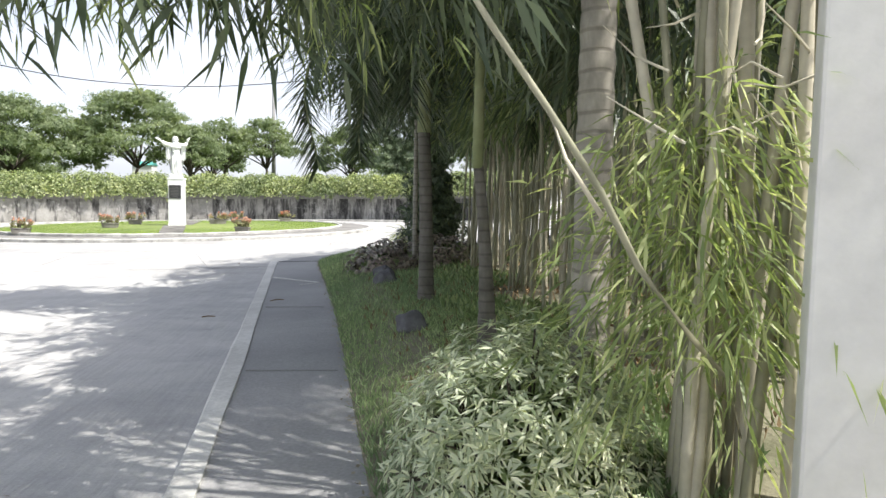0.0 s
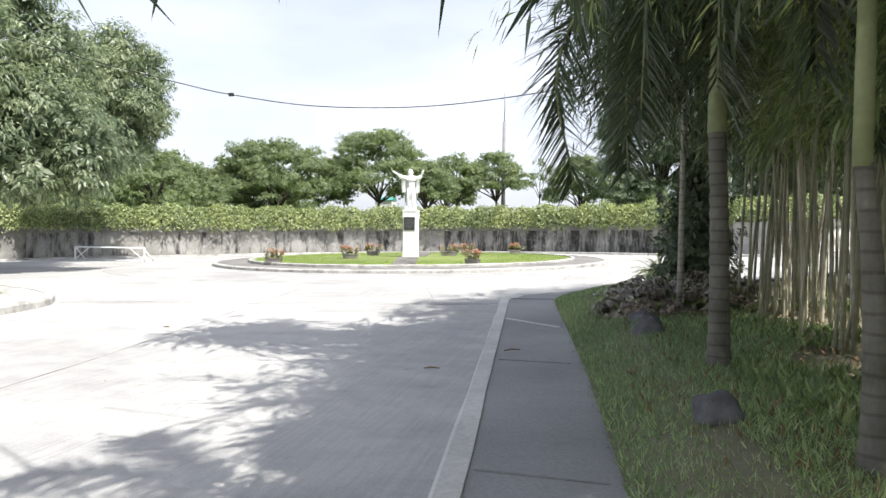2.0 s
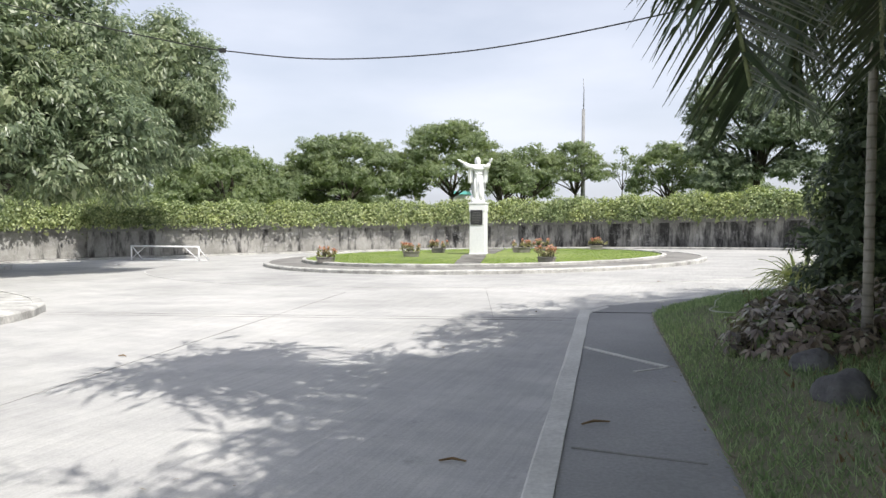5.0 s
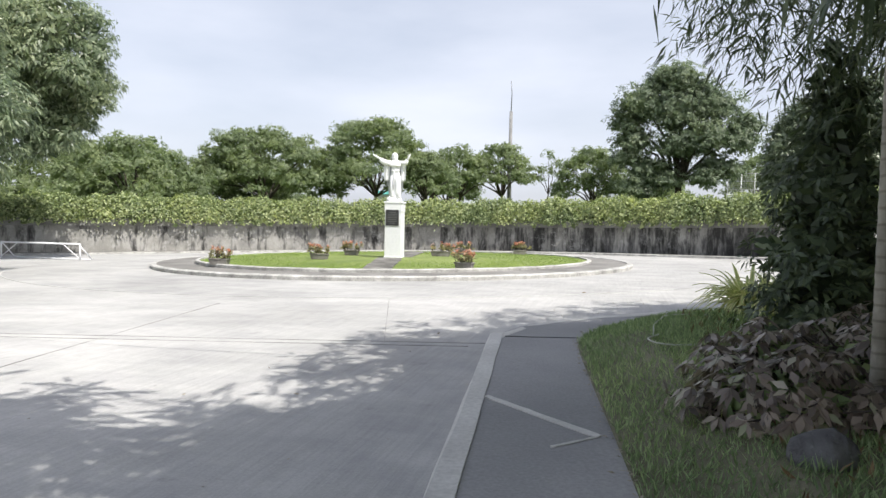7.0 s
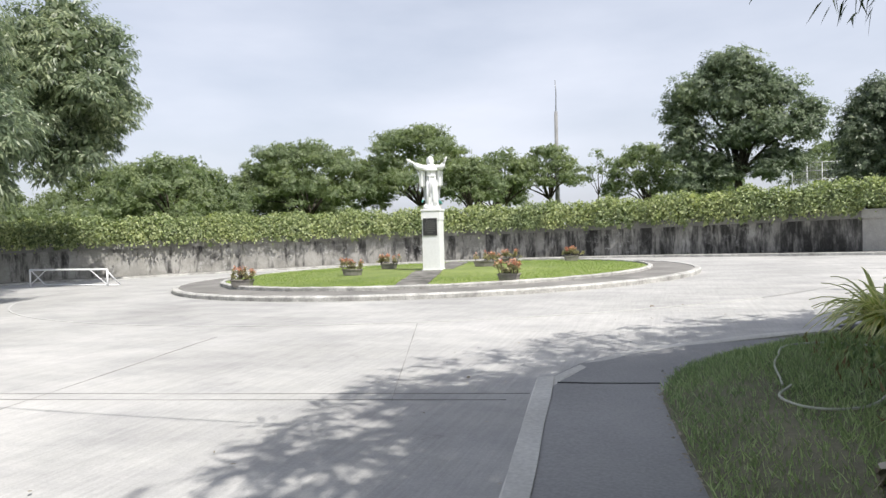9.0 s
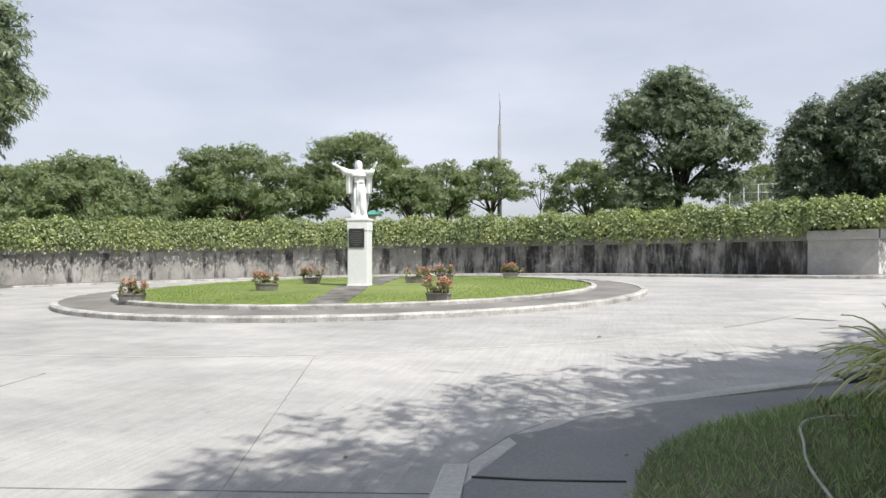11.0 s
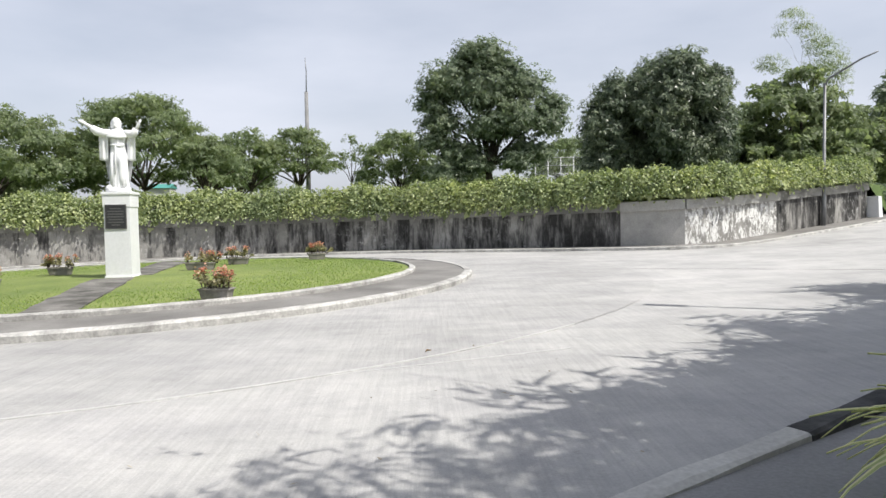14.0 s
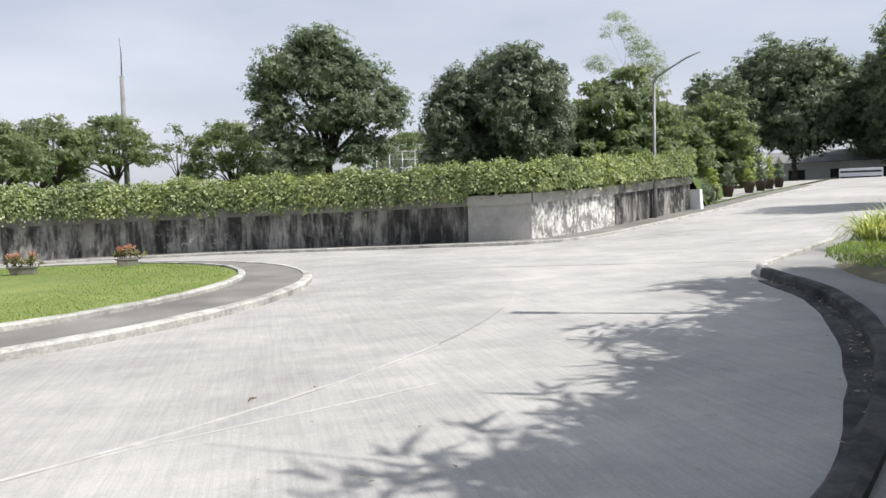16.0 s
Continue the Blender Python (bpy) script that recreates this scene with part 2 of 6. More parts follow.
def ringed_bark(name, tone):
    m, n, l = nodes_of(name)
    p = n["Principled BSDF"]
    a = noise_node(n, l, 3.0, 5, 0.65)
    base = ramp_node(n, l, a.outputs["Fac"], [(0.32, (0.2 * tone, 0.185 * tone, 0.15 * tone)), (0.68, (0.42 * tone, 0.39 * tone, 0.33 * tone))])
    t = n.new("ShaderNodeTexCoord")
    w = n.new("ShaderNodeTexWave")
    w.bands_direction = "Z"
    w.inputs["Scale"].default_value, w.inputs["Distortion"].default_value = 3.4, 1.2
    w.inputs["Detail"].default_value, w.inputs["Detail Scale"].default_value = 2, 1.5
    l.new(t.outputs["Object"], w.inputs["Vector"])
    wr = ramp_node(n, l, w.outputs["Fac"], [(0.02, (0.66, 0.65, 0.63)), (0.14, (1, 1, 1))])
    c = mix_node(n, l, "MULTIPLY", 0.85, base.outputs["Color"], wr.outputs["Color"])
    v = noise_node(n, l, 40, 4, 0.7, (1, 1, 0.25))
    vr = ramp_node(n, l, v.outputs["Fac"], [(0.3, (0.7, 0.7, 0.7)), (0.7, (1.15, 1.15, 1.15))])
    c2 = mix_node(n, l, "MULTIPLY", 0.5, c.outputs["Color"], vr.outputs["Color"])
    l.new(c2.outputs["Color"], p.inputs["Base Color"])
    l.new(bump_node(n, l, wr.outputs["Color"], 0.5, 0.01).outputs["Normal"], p.inputs["Normal"])
    p.inputs["Roughness"].default_value = 0.9
    return m


M_PALMBARK = ringed_bark("palm_bark", 1.0)
# same bark at half tone, the shade on these trunks put into the colour
M_SHADEBARK = ringed_bark("shaded_palm_bark", 0.5)
M_SHAFT = surface("crownshaft", (0.2, 0.24, 0.1), (0.36, 0.38, 0.22), 2.0, 12, 0.6, 0.2, 0.006)
M_CULM = surface("bamboo_culm", (0.17, 0.17, 0.1), (0.4, 0.38, 0.27), 1.1, 14, 0.5, 0.2, 0.004, 0.4)
M_CULMPALE = surface("pale_culm", (0.4, 0.37, 0.27), (0.66, 0.61, 0.49), 1.4, 14, 0.55, 0.2, 0.004, 0.4)
M_METAL = surface("galvanised_steel", (0.4, 0.41, 0.42), (0.55, 0.56, 0.57), 2, 30, 0.5, 0.1, 0.002, 0.5, 0.5)
M_LAMP = surface("lamp_steel", (0.15, 0.155, 0.16), (0.24, 0.245, 0.25), 2, 30, 0.5, 0.1, 0.002, 0.5, 0.4)
M_POLE = surface("concrete_pole", (0.2, 0.2, 0.2), (0.32, 0.32, 0.315), 0.6, 12)
M_CABLE = surface("black_cable", (0.02, 0.02, 0.02), (0.04, 0.04, 0.04), 4, 40, 0.6)
M_ROCK = surface("boulder", (0.075, 0.075, 0.08), (0.2, 0.2, 0.2), 3, 20, 0.9, 0.9, 0.03)
M_POT = surface("grey_trough", (0.16, 0.15, 0.14), (0.3, 0.285, 0.26), 5, 30, 0.9, 0.4)
M_TERRA = surface("clay_pot", (0.06, 0.05, 0.045), (0.13, 0.09, 0.07), 3, 20, 0.8)
M_HOSE = surface("pale_hose", (0.4, 0.42, 0.34), (0.55, 0.56, 0.48), 5, 40, 0.5)
M_TEAL = surface("teal_roof", (0.06, 0.25, 0.22), (0.1, 0.33, 0.28), 1, 10, 0.6)
M_HOUSE = surface("house_paint", (0.6, 0.6, 0.58), (0.74, 0.74, 0.72), 0.4, 6, 0.8)
M_ROOF = surface("house_roof", (0.2, 0.2, 0.21), (0.32, 0.32, 0.33), 0.4, 6, 0.8)
M_DARK = surface("dark_opening", (0.02, 0.02, 0.022), (0.05, 0.05, 0.05), 1, 10, 0.6)
M_LITTER = surface("dry_leaf", (0.16, 0.1, 0.05), (0.3, 0.22, 0.12), 8, 40, 0.9)

L_MANGO = leaf_mat("mango_leaves", [(0.0, (0.066, 0.092, 0.062)), (0.6, (0.13, 0.165, 0.115)), (0.95, (0.25, 0.285, 0.21))], 0.36, 0.38, 1.8, 0.92)
L_PALEMANGO = leaf_mat("pale_mango_leaves", [(0.0, (0.095, 0.13, 0.085)), (0.6, (0.185, 0.23, 0.152)), (0.95, (0.34, 0.38, 0.27))], 0.4, 0.38, 1.8, 0.9)
L_RAIN = leaf_mat("rain_tree_leaves", [(0.0, (0.11, 0.145, 0.078)), (0.6, (0.17, 0.215, 0.118)), (1.0, (0.25, 0.295, 0.17))], 0.42, 0.5, 1.9, 0.75)
L_NEEM = leaf_mat("tall_tree_leaves", [(0.0, (0.1, 0.135, 0.092)), (0.6, (0.16, 0.203, 0.136)), (1.0, (0.25, 0.292, 0.2))], 0.42, 0.5, 1.8, 0.92)
L_HEDGE = leaf_mat("hedge_leaves", [(0.0, (0.12, 0.16, 0.078)), (0.55, (0.245, 0.295, 0.15)), (1.0, (0.47, 0.51, 0.3))], 0.3, 0.5)
L_YELLOW = leaf_mat("yellow_green_leaves", [(0.0, (0.17, 0.23, 0.065)), (0.6, (0.3, 0.365, 0.12)), (1.0, (0.46, 0.49, 0.2))], 0.35, 0.45)
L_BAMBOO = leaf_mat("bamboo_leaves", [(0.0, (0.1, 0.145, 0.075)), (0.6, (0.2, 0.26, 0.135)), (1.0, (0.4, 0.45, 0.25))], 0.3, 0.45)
# lighter copy of the bamboo leaves, with sunlight put into the colour
L_LITBAMBOO = leaf_mat("lit_bamboo_leaves", [(0.0, (0.15, 0.2, 0.08)), (0.6, (0.28, 0.34, 0.15)), (1.0, (0.48, 0.5, 0.28))], 0.4, 0.5)
# palm leaf colour, reused as the shaded copy of the bamboo leaves
L_PALM_DIMBAMBOO = leaf_mat("palm_and_dim_bamboo_leaves", [(0.0, (0.052, 0.077, 0.047)), (0.6, (0.100, 0.135, 0.080)), (1.0, (0.16, 0.19, 0.12))], 0.12, 0.4)
L_BUSH = leaf_mat("pale_bush_leaves", [(0.0, (0.27, 0.32, 0.24)), (0.5, (0.48, 0.52, 0.41)), (1.0, (0.75, 0.76, 0.66))], 0.3, 0.5)
L_RED = leaf_mat("bronze_leaves", [(0.0, (0.1, 0.085, 0.08)), (0.5, (0.22, 0.18, 0.17)), (0.85, (0.4, 0.345, 0.325)), (1.0, (0.28, 0.31, 0.22))], 0.2, 0.35)
L_CONE = leaf_mat("dark_shrub_leaves", [(0.0, (0.045, 0.066, 0.042)), (0.7, (0.1, 0.135, 0.08)), (1.0, (0.17, 0.21, 0.125))], 0.25, 0.45)
L_STRAP = leaf_mat("striped_strap_leaves", [(0.0, (0.135, 0.202, 0.053)), (0.5, (0.313, 0.358, 0.126)), (1.0, (0.641, 0.607, 0.309))], 0.3, 0.4)
L_STRIPED = leaf_mat("strap_leaf_green", [(0.0, (0.24, 0.31, 0.12)), (0.5, (0.38, 0.44, 0.2)), (1.0, (0.54, 0.56, 0.3))], 0.3, 0.4)
L_EDGE = leaf_mat("strap_leaf_margin", [(0.0, (0.6, 0.58, 0.36)), (1.0, (0.78, 0.75, 0.53))], 0.3, 0.4)
L_GRASS = leaf_mat("grass_blades", [(0.0, (0.14, 0.2, 0.1)), (0.6, (0.245, 0.335, 0.17)), (1.0, (0.43, 0.51, 0.31))], 0.35, 0.6, 1.7, 0.85)
L_BRIGHT = leaf_mat("bright_grass_blades", [(0.0, (0.125, 0.2, 0.04)), (0.6, (0.205, 0.3, 0.068)), (1.0, (0.33, 0.395, 0.125))], 0.35, 0.6)
L_COVER = leaf_mat("ground_cover_leaves", [(0.0, (0.099, 0.141, 0.070)), (0.6, (0.192, 0.265, 0.128)), (1.0, (0.359, 0.416, 0.230))], 0.3, 0.5)
L_POTTED = leaf_mat("potted_leaves", [(0.0, (0.18, 0.18, 0.11)), (0.6, (0.32, 0.3, 0.2)), (1.0, (0.5, 0.45, 0.33))], 0.3, 0.5)
L_FLOWER = leaf_mat("red_petals", [(0.0, (0.44, 0.15, 0.12)), (0.6, (0.56, 0.28, 0.23)), (1.0, (0.66, 0.46, 0.4))], 0.3, 0.5)


# ---- mesh helpers ----
def g(x, y):
    """Height of the paved ground: a slight fall to the west and a rising road to the east."""
    s = (x - 17) * 0.83 + (y - 2) * 0.55 - 2.1
    rise = 0.05 * (math.sqrt(s * s + 9) + s) / 2 if -40 < s < 60 else (0.05 * 60 if s >= 60 else 0.0)
    return 0.016 * max(-40.0, min(60.0, x)) - 0.08 + (rise if x > 8 else rise * max(0, x - 2) / 6 if x > 2 else 0)


def obj(name, verts, faces, material, parent=None, label="", smooth=False):
    me = bpy.data.meshes.new(name)
    me.from_pydata([tuple(v) for v in verts], [], [tuple(f) for f in faces])
    me.materials.append(material)
    if smooth:
        me.shade_smooth()
    ob = new(name, me)
    if parent:
        ob.parent = parent
    if label:
        ob["label"] = label
    return ob


def fast(name, verts, k, material, parent=None, label="", smooth=False):
    """A mesh of separate k-cornered faces from an array of corners."""
    verts = np.asarray(verts, dtype=np.float32).reshape(-1, 3)
    me = bpy.data.meshes.new(name)
    nv = len(verts)
    me.vertices.add(nv)
    me.vertices.foreach_set("co", verts.ravel())
    me.loops.add(nv)
    me.loops.foreach_set("vertex_index", np.arange(nv, dtype=np.int32))
    me.polygons.add(nv // k)
    me.polygons.foreach_set("loop_start", np.arange(0, nv, k, dtype=np.int32))
    me.update(calc_edges=True)
    me.materials.append(material)
    ob = new(name, me)
    if parent:
        ob.parent = parent
    if label:
        ob["label"] = label
    return ob


def part(name, bm, material, parent, label="", smooth=False):
    me = bpy.data.meshes.new(name)
    bm.to_mesh(me)
    bm.free()
    me.materials.append(material)
    if smooth:
        me.shade_smooth()
    ob = new(name, me)
    if parent:
        ob.parent = parent
    if label:
        ob["label"] = label
    return ob


def thing(name, at, label, category, group="", kind=""):
    e = new(name)
    e.location = at
    return tagged(e, label, category, group, kind)


def box_bm(sx, sy, sz, bevel=0.01, taper=1.0, base=True):
    bm = bmesh.new()
    bmesh.ops.create_cube(bm, size=1)
    for v in bm.verts:
        t = taper if v.co.z > 0 else 1.0
        v.co = Vector((v.co.x * sx * t, v.co.y * sy * t, (v.co.z + (0.5 if base else 0)) * sz))
    if bevel:
        bmesh.ops.bevel(bm, geom=list(bm.edges), offset=bevel, segments=2, affect="EDGES", profile=0.6)
    return bm


def unit(a):
    return a / np.maximum(np.linalg.norm(a, axis=-1, keepdims=True), 1e-9)


def tube_arrays(pts, radii, seg=8):
    pts = [Vector(p) for p in pts]
    vs, fs = [], []
    for i, p in enumerate(pts):
        d = (pts[min(i + 1, len(pts) - 1)] - pts[max(i - 1, 0)]).normalized()
        a = d.orthogonal().normalized() if abs(d.z) < 0.9 else d.cross(Vector((0, 1, 0))).normalized()
        b = d.cross(a)
        for k in range(seg):
            th = 2 * math.pi * k / seg
            vs.append(p + (a * math.cos(th) + b * math.sin(th)) * radii[i])
    for i in range(len(pts) - 1):
        for k in range(seg):
            fs.append((i * seg + k, i * seg + (k + 1) % seg, (i + 1) * seg + (k + 1) % seg, (i + 1) * seg + k))
    fs.append(tuple(range(seg))[::-1])
    fs.append(tuple(range((len(pts) - 1) * seg, len(pts) * seg)))
    return vs, fs


def join_arrays(chunks):
    vs, fs = [], []
    for v, f in chunks:
        o = len(vs)
        vs.extend(v)
        fs.extend(tuple(i + o for i in q) for q in f)
    return vs, fs


def smooth_path(pts, step=0.5):
    """A smooth line through points in plan."""
    P = [Vector((*p, 0)) for p in pts]
    P = [2 * P[0] - P[1]] + P + [2 * P[-1] - P[-2]]
    out = []
    for i in range(1, len(P) - 2):
        n = max(1, int((P[i + 1] - P[i]).length / step))
        for k in range(n):
            t = k / n
            a, b, c, d = P[i - 1:i + 3]
            out.append(0.5 * ((2 * b) + (c - a) * t + (2 * a - 5 * b + 4 * c - d) * t * t + (3 * b - a - 3 * c + d) * t ** 3))
    out.append(P[-2])
    return [(p.x, p.y) for p in out]


def sweep(name, line, profile, material, parent=None, label="", closed=False, height=g, jitter=0.0):
    """A profile of (offset to the left, height over the ground) carried along a line in plan."""
    r = random.Random(4)
    vs, fs = [], []
    n, k = len(line), len(profile)
    for i, (x, y) in enumerate(line):
        a = line[(i - 1) % n] if closed or i else line[0]
        b = line[(i + 1) % n] if closed or i < n - 1 else line[-1]
        d = Vector((b[0] - a[0], b[1] - a[1], 0)).normalized()
        nx, ny = -d.y, d.x
        z0 = height(x, y)
        for o, z in profile:
            j = r.uniform(-jitter, jitter)
            vs.append((x + nx * (o + j), y + ny * (o + j), z0 + z + r.uniform(-jitter, jitter) * 0.6))
    last = n if closed else n - 1
    for i in range(last):
        for j in range(k):
            p, q = i * k + j, i * k + (j + 1) % k
            p2, q2 = ((i + 1) % n) * k + j, ((i + 1) % n) * k + (j + 1) % k
            fs.append((p, p2, q2, q))
    if not closed:
        fs.append(tuple(range(k)))
        fs.append(tuple(range((n - 1) * k, n * k))[::-1])
    ob = obj(name, vs, fs, material, parent, label)
    fix = bmesh.new()
    fix.from_mesh(ob.data)
    bmesh.ops.recalc_face_normals(fix, faces=fix.faces)
    fix.to_mesh(ob.data)
    fix.free()
    return ob


def leaf_quads(c, d, nrm, L, W, droop=0.15, wide=0.42):
    """Pointed leaves: base, two sides and a tip that hangs a little."""
    c, d = np.asarray(c), unit(np.asarray(d))
    side = unit(np.cross(d, nrm))
    L, W = np.asarray(L).reshape(-1, 1), np.asarray(W).reshape(-1, 1)
    dz = np.array([0, 0, 1.0])
    mid = c + d * L * wide
    tip = c + d * L - dz * L * droop
    return np.stack([c, mid + side * W / 2, tip, mid - side * W / 2], axis=1)


def strap_quads(c, d, L, W, bend, seg=4, lift=0.0):
    """Long arching blades as strips of quads."""
    d = unit(d)
    horiz = d.copy()
    horiz[:, 2] = 0
    side = unit(np.cross(d, np.array([0, 0, 1.0])) + 1e-6)
    L, W, bend = [np.asarray(a).reshape(-1, 1) for a in (L, W, bend)]
    rows = []
    for k in range(seg + 1):
        t = k / seg
        p = c + d * L * t - np.array([0, 0, 1.0]) * (bend * L * t * t)
        w = W * (1 - t ** 2.2) * 0.5 + 0.001
        rows.append((p - side * w, p + side * w))
    q = [np.stack([rows[k][0], rows[k][1], rows[k + 1][1], rows[k + 1][0]], axis=1) for k in range(seg)]
    return np.concatenate(q, axis=0)


def on_sphere(rng, n, up=0.0):
    v = unit(rng.normal(size=(n, 3)))
    v[:, 2] = v[:, 2] * (1 - up) + np.abs(v[:, 2]) * up
    return unit(v)


def lobe_leaves(rng, lobes, per_m2, L, W, droop=0.3, clump=0.35, up=0.2, fill=0.2):
    """Leaves in tufts over rounded lobes (x, y, z, rx, ry, rz), with bigger leaves within."""
    out = []
    for x, y, z, rx, ry, rz in lobes:
        area = 4 * math.pi * ((rx * ry) ** 1.6 + (rx * rz) ** 1.6 + (ry * rz) ** 1.6) ** (1 / 1.6) / 3 ** (1 / 1.6)
        n = max(60, int(area * per_m2))
        tufts = max(10, n // 20)
        td = on_sphere(rng, tufts, up)
        tr = rng.uniform(0.66, 1.16, size=(tufts, 1))
        tc_ = np.array([x, y, z]) + td * tr * np.array([rx, ry, rz])
        i = rng.integers(0, tufts, n)
        ray = unit(rng.normal(size=(n, 3)) + td[i] * 0.5 + np.array([0, 0, 0.15]))
        c = tc_[i] + ray * clump * rng.uniform(0.1, 1.0, (n, 1)) * np.array([1, 1, 0.7])
        d = unit(ray * 0.8 + rng.normal(size=(n, 3)) * 0.35 + np.array([0, 0, -droop]))
        nr = unit(td[i] * 0.9 + np.array([0, 0, 0.7]) + rng.normal(size=(n, 3)) * 0.3)
        d = unit(d - nr * np.sum(d * nr, axis=1, keepdims=True) * 0.75)
        s = rng.uniform(0.65, 1.25, n)
        out.append(leaf_quads(c, d, nr, L * s, W * s, droop * 0.6))
        m = int(n * fill)
        d2 = on_sphere(rng, m)
        c2 = np.array([x, y, z]) + d2 * rng.uniform(0.35, 0.78, (m, 1)) * np.array([rx, ry, rz])
        out.append(leaf_quads(c2, unit(rng.normal(size=(m, 3))), d2, L * 2.2, W * 2.6, 0.1))
    return np.concatenate(out, axis=0)


def limb_points(a, b, sag=0.15, n=5, seed=0):
    r = random.Random(seed)
    a, b = Vector(a), Vector(b)
    pts = []
    for k in range(n + 1):
        t = k / n
        p = a.lerp(b, t)
        p.z += math.sin(t * math.pi) * sag * (b - a).length * 0.5
        if 0 < k < n:
            p += Vector((r.uniform(-1, 1), r.uniform(-1, 1), r.uniform(-0.5, 0.5))) * (b - a).length * 0.03
        pts.append(p)
    return pts


def tree(name, base, fork, lobes, leaf, per_m2, L, W, label, r0=0.3, seed=1, category="tree", group="", droop=0.3, clump=0.35, up=0.2, fill=0.2, mat=None):
    rng = np.random.default_rng(seed)
    t = thing(name, base, label, category, group)
    bx, by, bz = base
    rel = [(x - bx, y - by, z - bz, rx, ry, rz) for x, y, z, rx, ry, rz in lobes]
    tops = (fork[0] - bx, fork[1] - by, fork[2] - bz)
    tr = limb_points((0, 0, -0.15), tops, 0.0, 6, seed)
    radii = [r0 * (1.25 - 0.6 * k / 6) if k else r0 * 1.6 for k in range(7)]
    obj("trunk", *tube_arrays(tr, radii, 10), mat or M_BARK, t, smooth=True)
    for k, (x, y, z, rx, ry, rz) in enumerate(rel[:14]):
        pts = limb_points(tops, (x, y, z - rz * 0.15), 0.25, 6, seed + k)
        obj("limb", *tube_arrays(pts, [r0 * (0.5 - 0.42 * j / 6) for j in range(7)], 7), mat or M_BARK, t, smooth=True)
    fast("crown", lobe_leaves(rng, rel, per_m2, L, W, droop, clump, up, fill), 4, leaf, t)
    return t


# ---- large structure ----
CX, CY = 0.0, 0.4          # middle of the round island


def polar_sheet():
    rings = [0, 2, 4, 6, 8.3, 10, 12, 14, 17, 20, 24, 28, 33, 40, 50, 65, 90, 140, 250, 500, 1500]
    seg = 72
    vs, fs = [(CX, CY, g(CX, CY))], []
    for r in rings[1:]:
        for k in range(seg):
            a = 2 * math.pi * k / seg
            x, y = CX + r * math.cos(a), CY + r * math.sin(a)
            z = g(x, y) - (0.0 if r < 70 else 0.5)
            vs.append((x, y, z))
    for k in range(seg):
        fs.append((0, 1 + k, 1 + (k + 1) % seg))
    for i in range(len(rings) - 2):
        for k in range(seg):
            a, b = 1 + i * seg + k, 1 + i * seg + (k + 1) % seg
            fs.append((a, a + seg, b + seg, b))
    return vs, fs


tagged(obj("ground", *polar_sheet(), M_ROAD, smooth=True), "pale sunlit concrete paving of the turning circle", "road", kind="structure")



def ring_lane():
    """The greyer slab of the lane next to the island, a few millimetres proud."""
    rings, seg = [8.3, 10, 12, 12.5], 72
    vs, fs = [], []
    for r in rings:
        for k in range(seg):
            a = 2 * math.pi * k / seg
            x, y = CX + r * math.cos(a), CY + r * math.sin(a)
            vs.append((x, y, g(x, y) + 0.007))
    for i in range(len(rings) - 1):
        for k in range(seg):
            a, b = i * seg + k, i * seg + (k + 1) % seg
            fs.append((a, a + seg, b + seg, b))
    return vs, fs


tagged(obj("ring_lane", *ring_lane(), M_LANE, smooth=True), "worn grey concrete lane round the island", "road", kind="structure")

# retaining wall round the circle, then up the east road
WALL_MAIN = smooth_path([(-27, -16), (-23.5, -6.5), (-20.4, -0.2), (-16.2, 4.6), (-11.2, 9.0), (-6, 12.0), (0, 13.3), (5.5, 12.7), (10.5, 10.6), (14.7, 8.42)], 0.6)
WALL_PANEL = [(14.7, 8.42), (15.3, 8.1), (16.0, 7.75), (16.75, 7.45)]
WALL_FLAKE = smooth_path([(16.75, 7.45), (17.6, 7.7), (19.2, 8.55), (21.4, 9.95)], 0.5)
WALL_EAST = smooth_path([(21.4, 9.95), (25.6, 12.7), (28.0, 14.4)], 0.6)
WALL_ALL = WALL_MAIN + WALL_PANEL[1:] + WALL_FLAKE[1:] + WALL_EAST[1:]
WALL_TOP = 1.72


def wall_section(name, line, label, face, top=WALL_TOP):
    w = sweep(name, line, [(0, -0.2), (0.0, top - 0.36), (0.35, top - 0.36), (0.35, -0.2)], face)
    tagged(w, label, "wall", kind="structure")
    sweep("coping", line, [(-0.11, top - 0.36), (-0.11, top - 0.02), (-0.09, top), (0.4, top), (0.4, top - 0.36)], M_PANEL if face != M_WALL else M_COPING, w)
    return w


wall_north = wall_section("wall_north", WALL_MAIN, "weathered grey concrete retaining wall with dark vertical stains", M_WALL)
wall_corner = wall_section("wall_corner", WALL_PANEL, "bare light grey plaster panel at the wall corner", M_PANEL)
wall_flaked = wall_section("wall_flaked", WALL_FLAKE, "retaining wall face with flaking white paint", M_FLAKE)
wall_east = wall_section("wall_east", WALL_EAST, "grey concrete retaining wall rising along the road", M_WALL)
for x, y in ((-20.33, -0.12),):
    bm = box_bm(0.3, 0.16, 1.42, 0.01)
    o = part("pier", bm, M_WALL, wall_north)
    o.matrix_world = Matrix.Translation((x + 0.04, y - 0.06, g(x, y) - 0.05)) @ pose(0, 0, 0, 0, 0, 52)
# end block of the east wall
o = part("end_block", box_bm(0.42, 0.8, 1.15, 0.02, 0.82), M_WHITE, wall_east)
o.matrix_world = Matrix.Translation((28.3, 14.45, g(28.3, 14.4) - 0.1)) @ pose(0, 0, 0, 0, 0, 34)

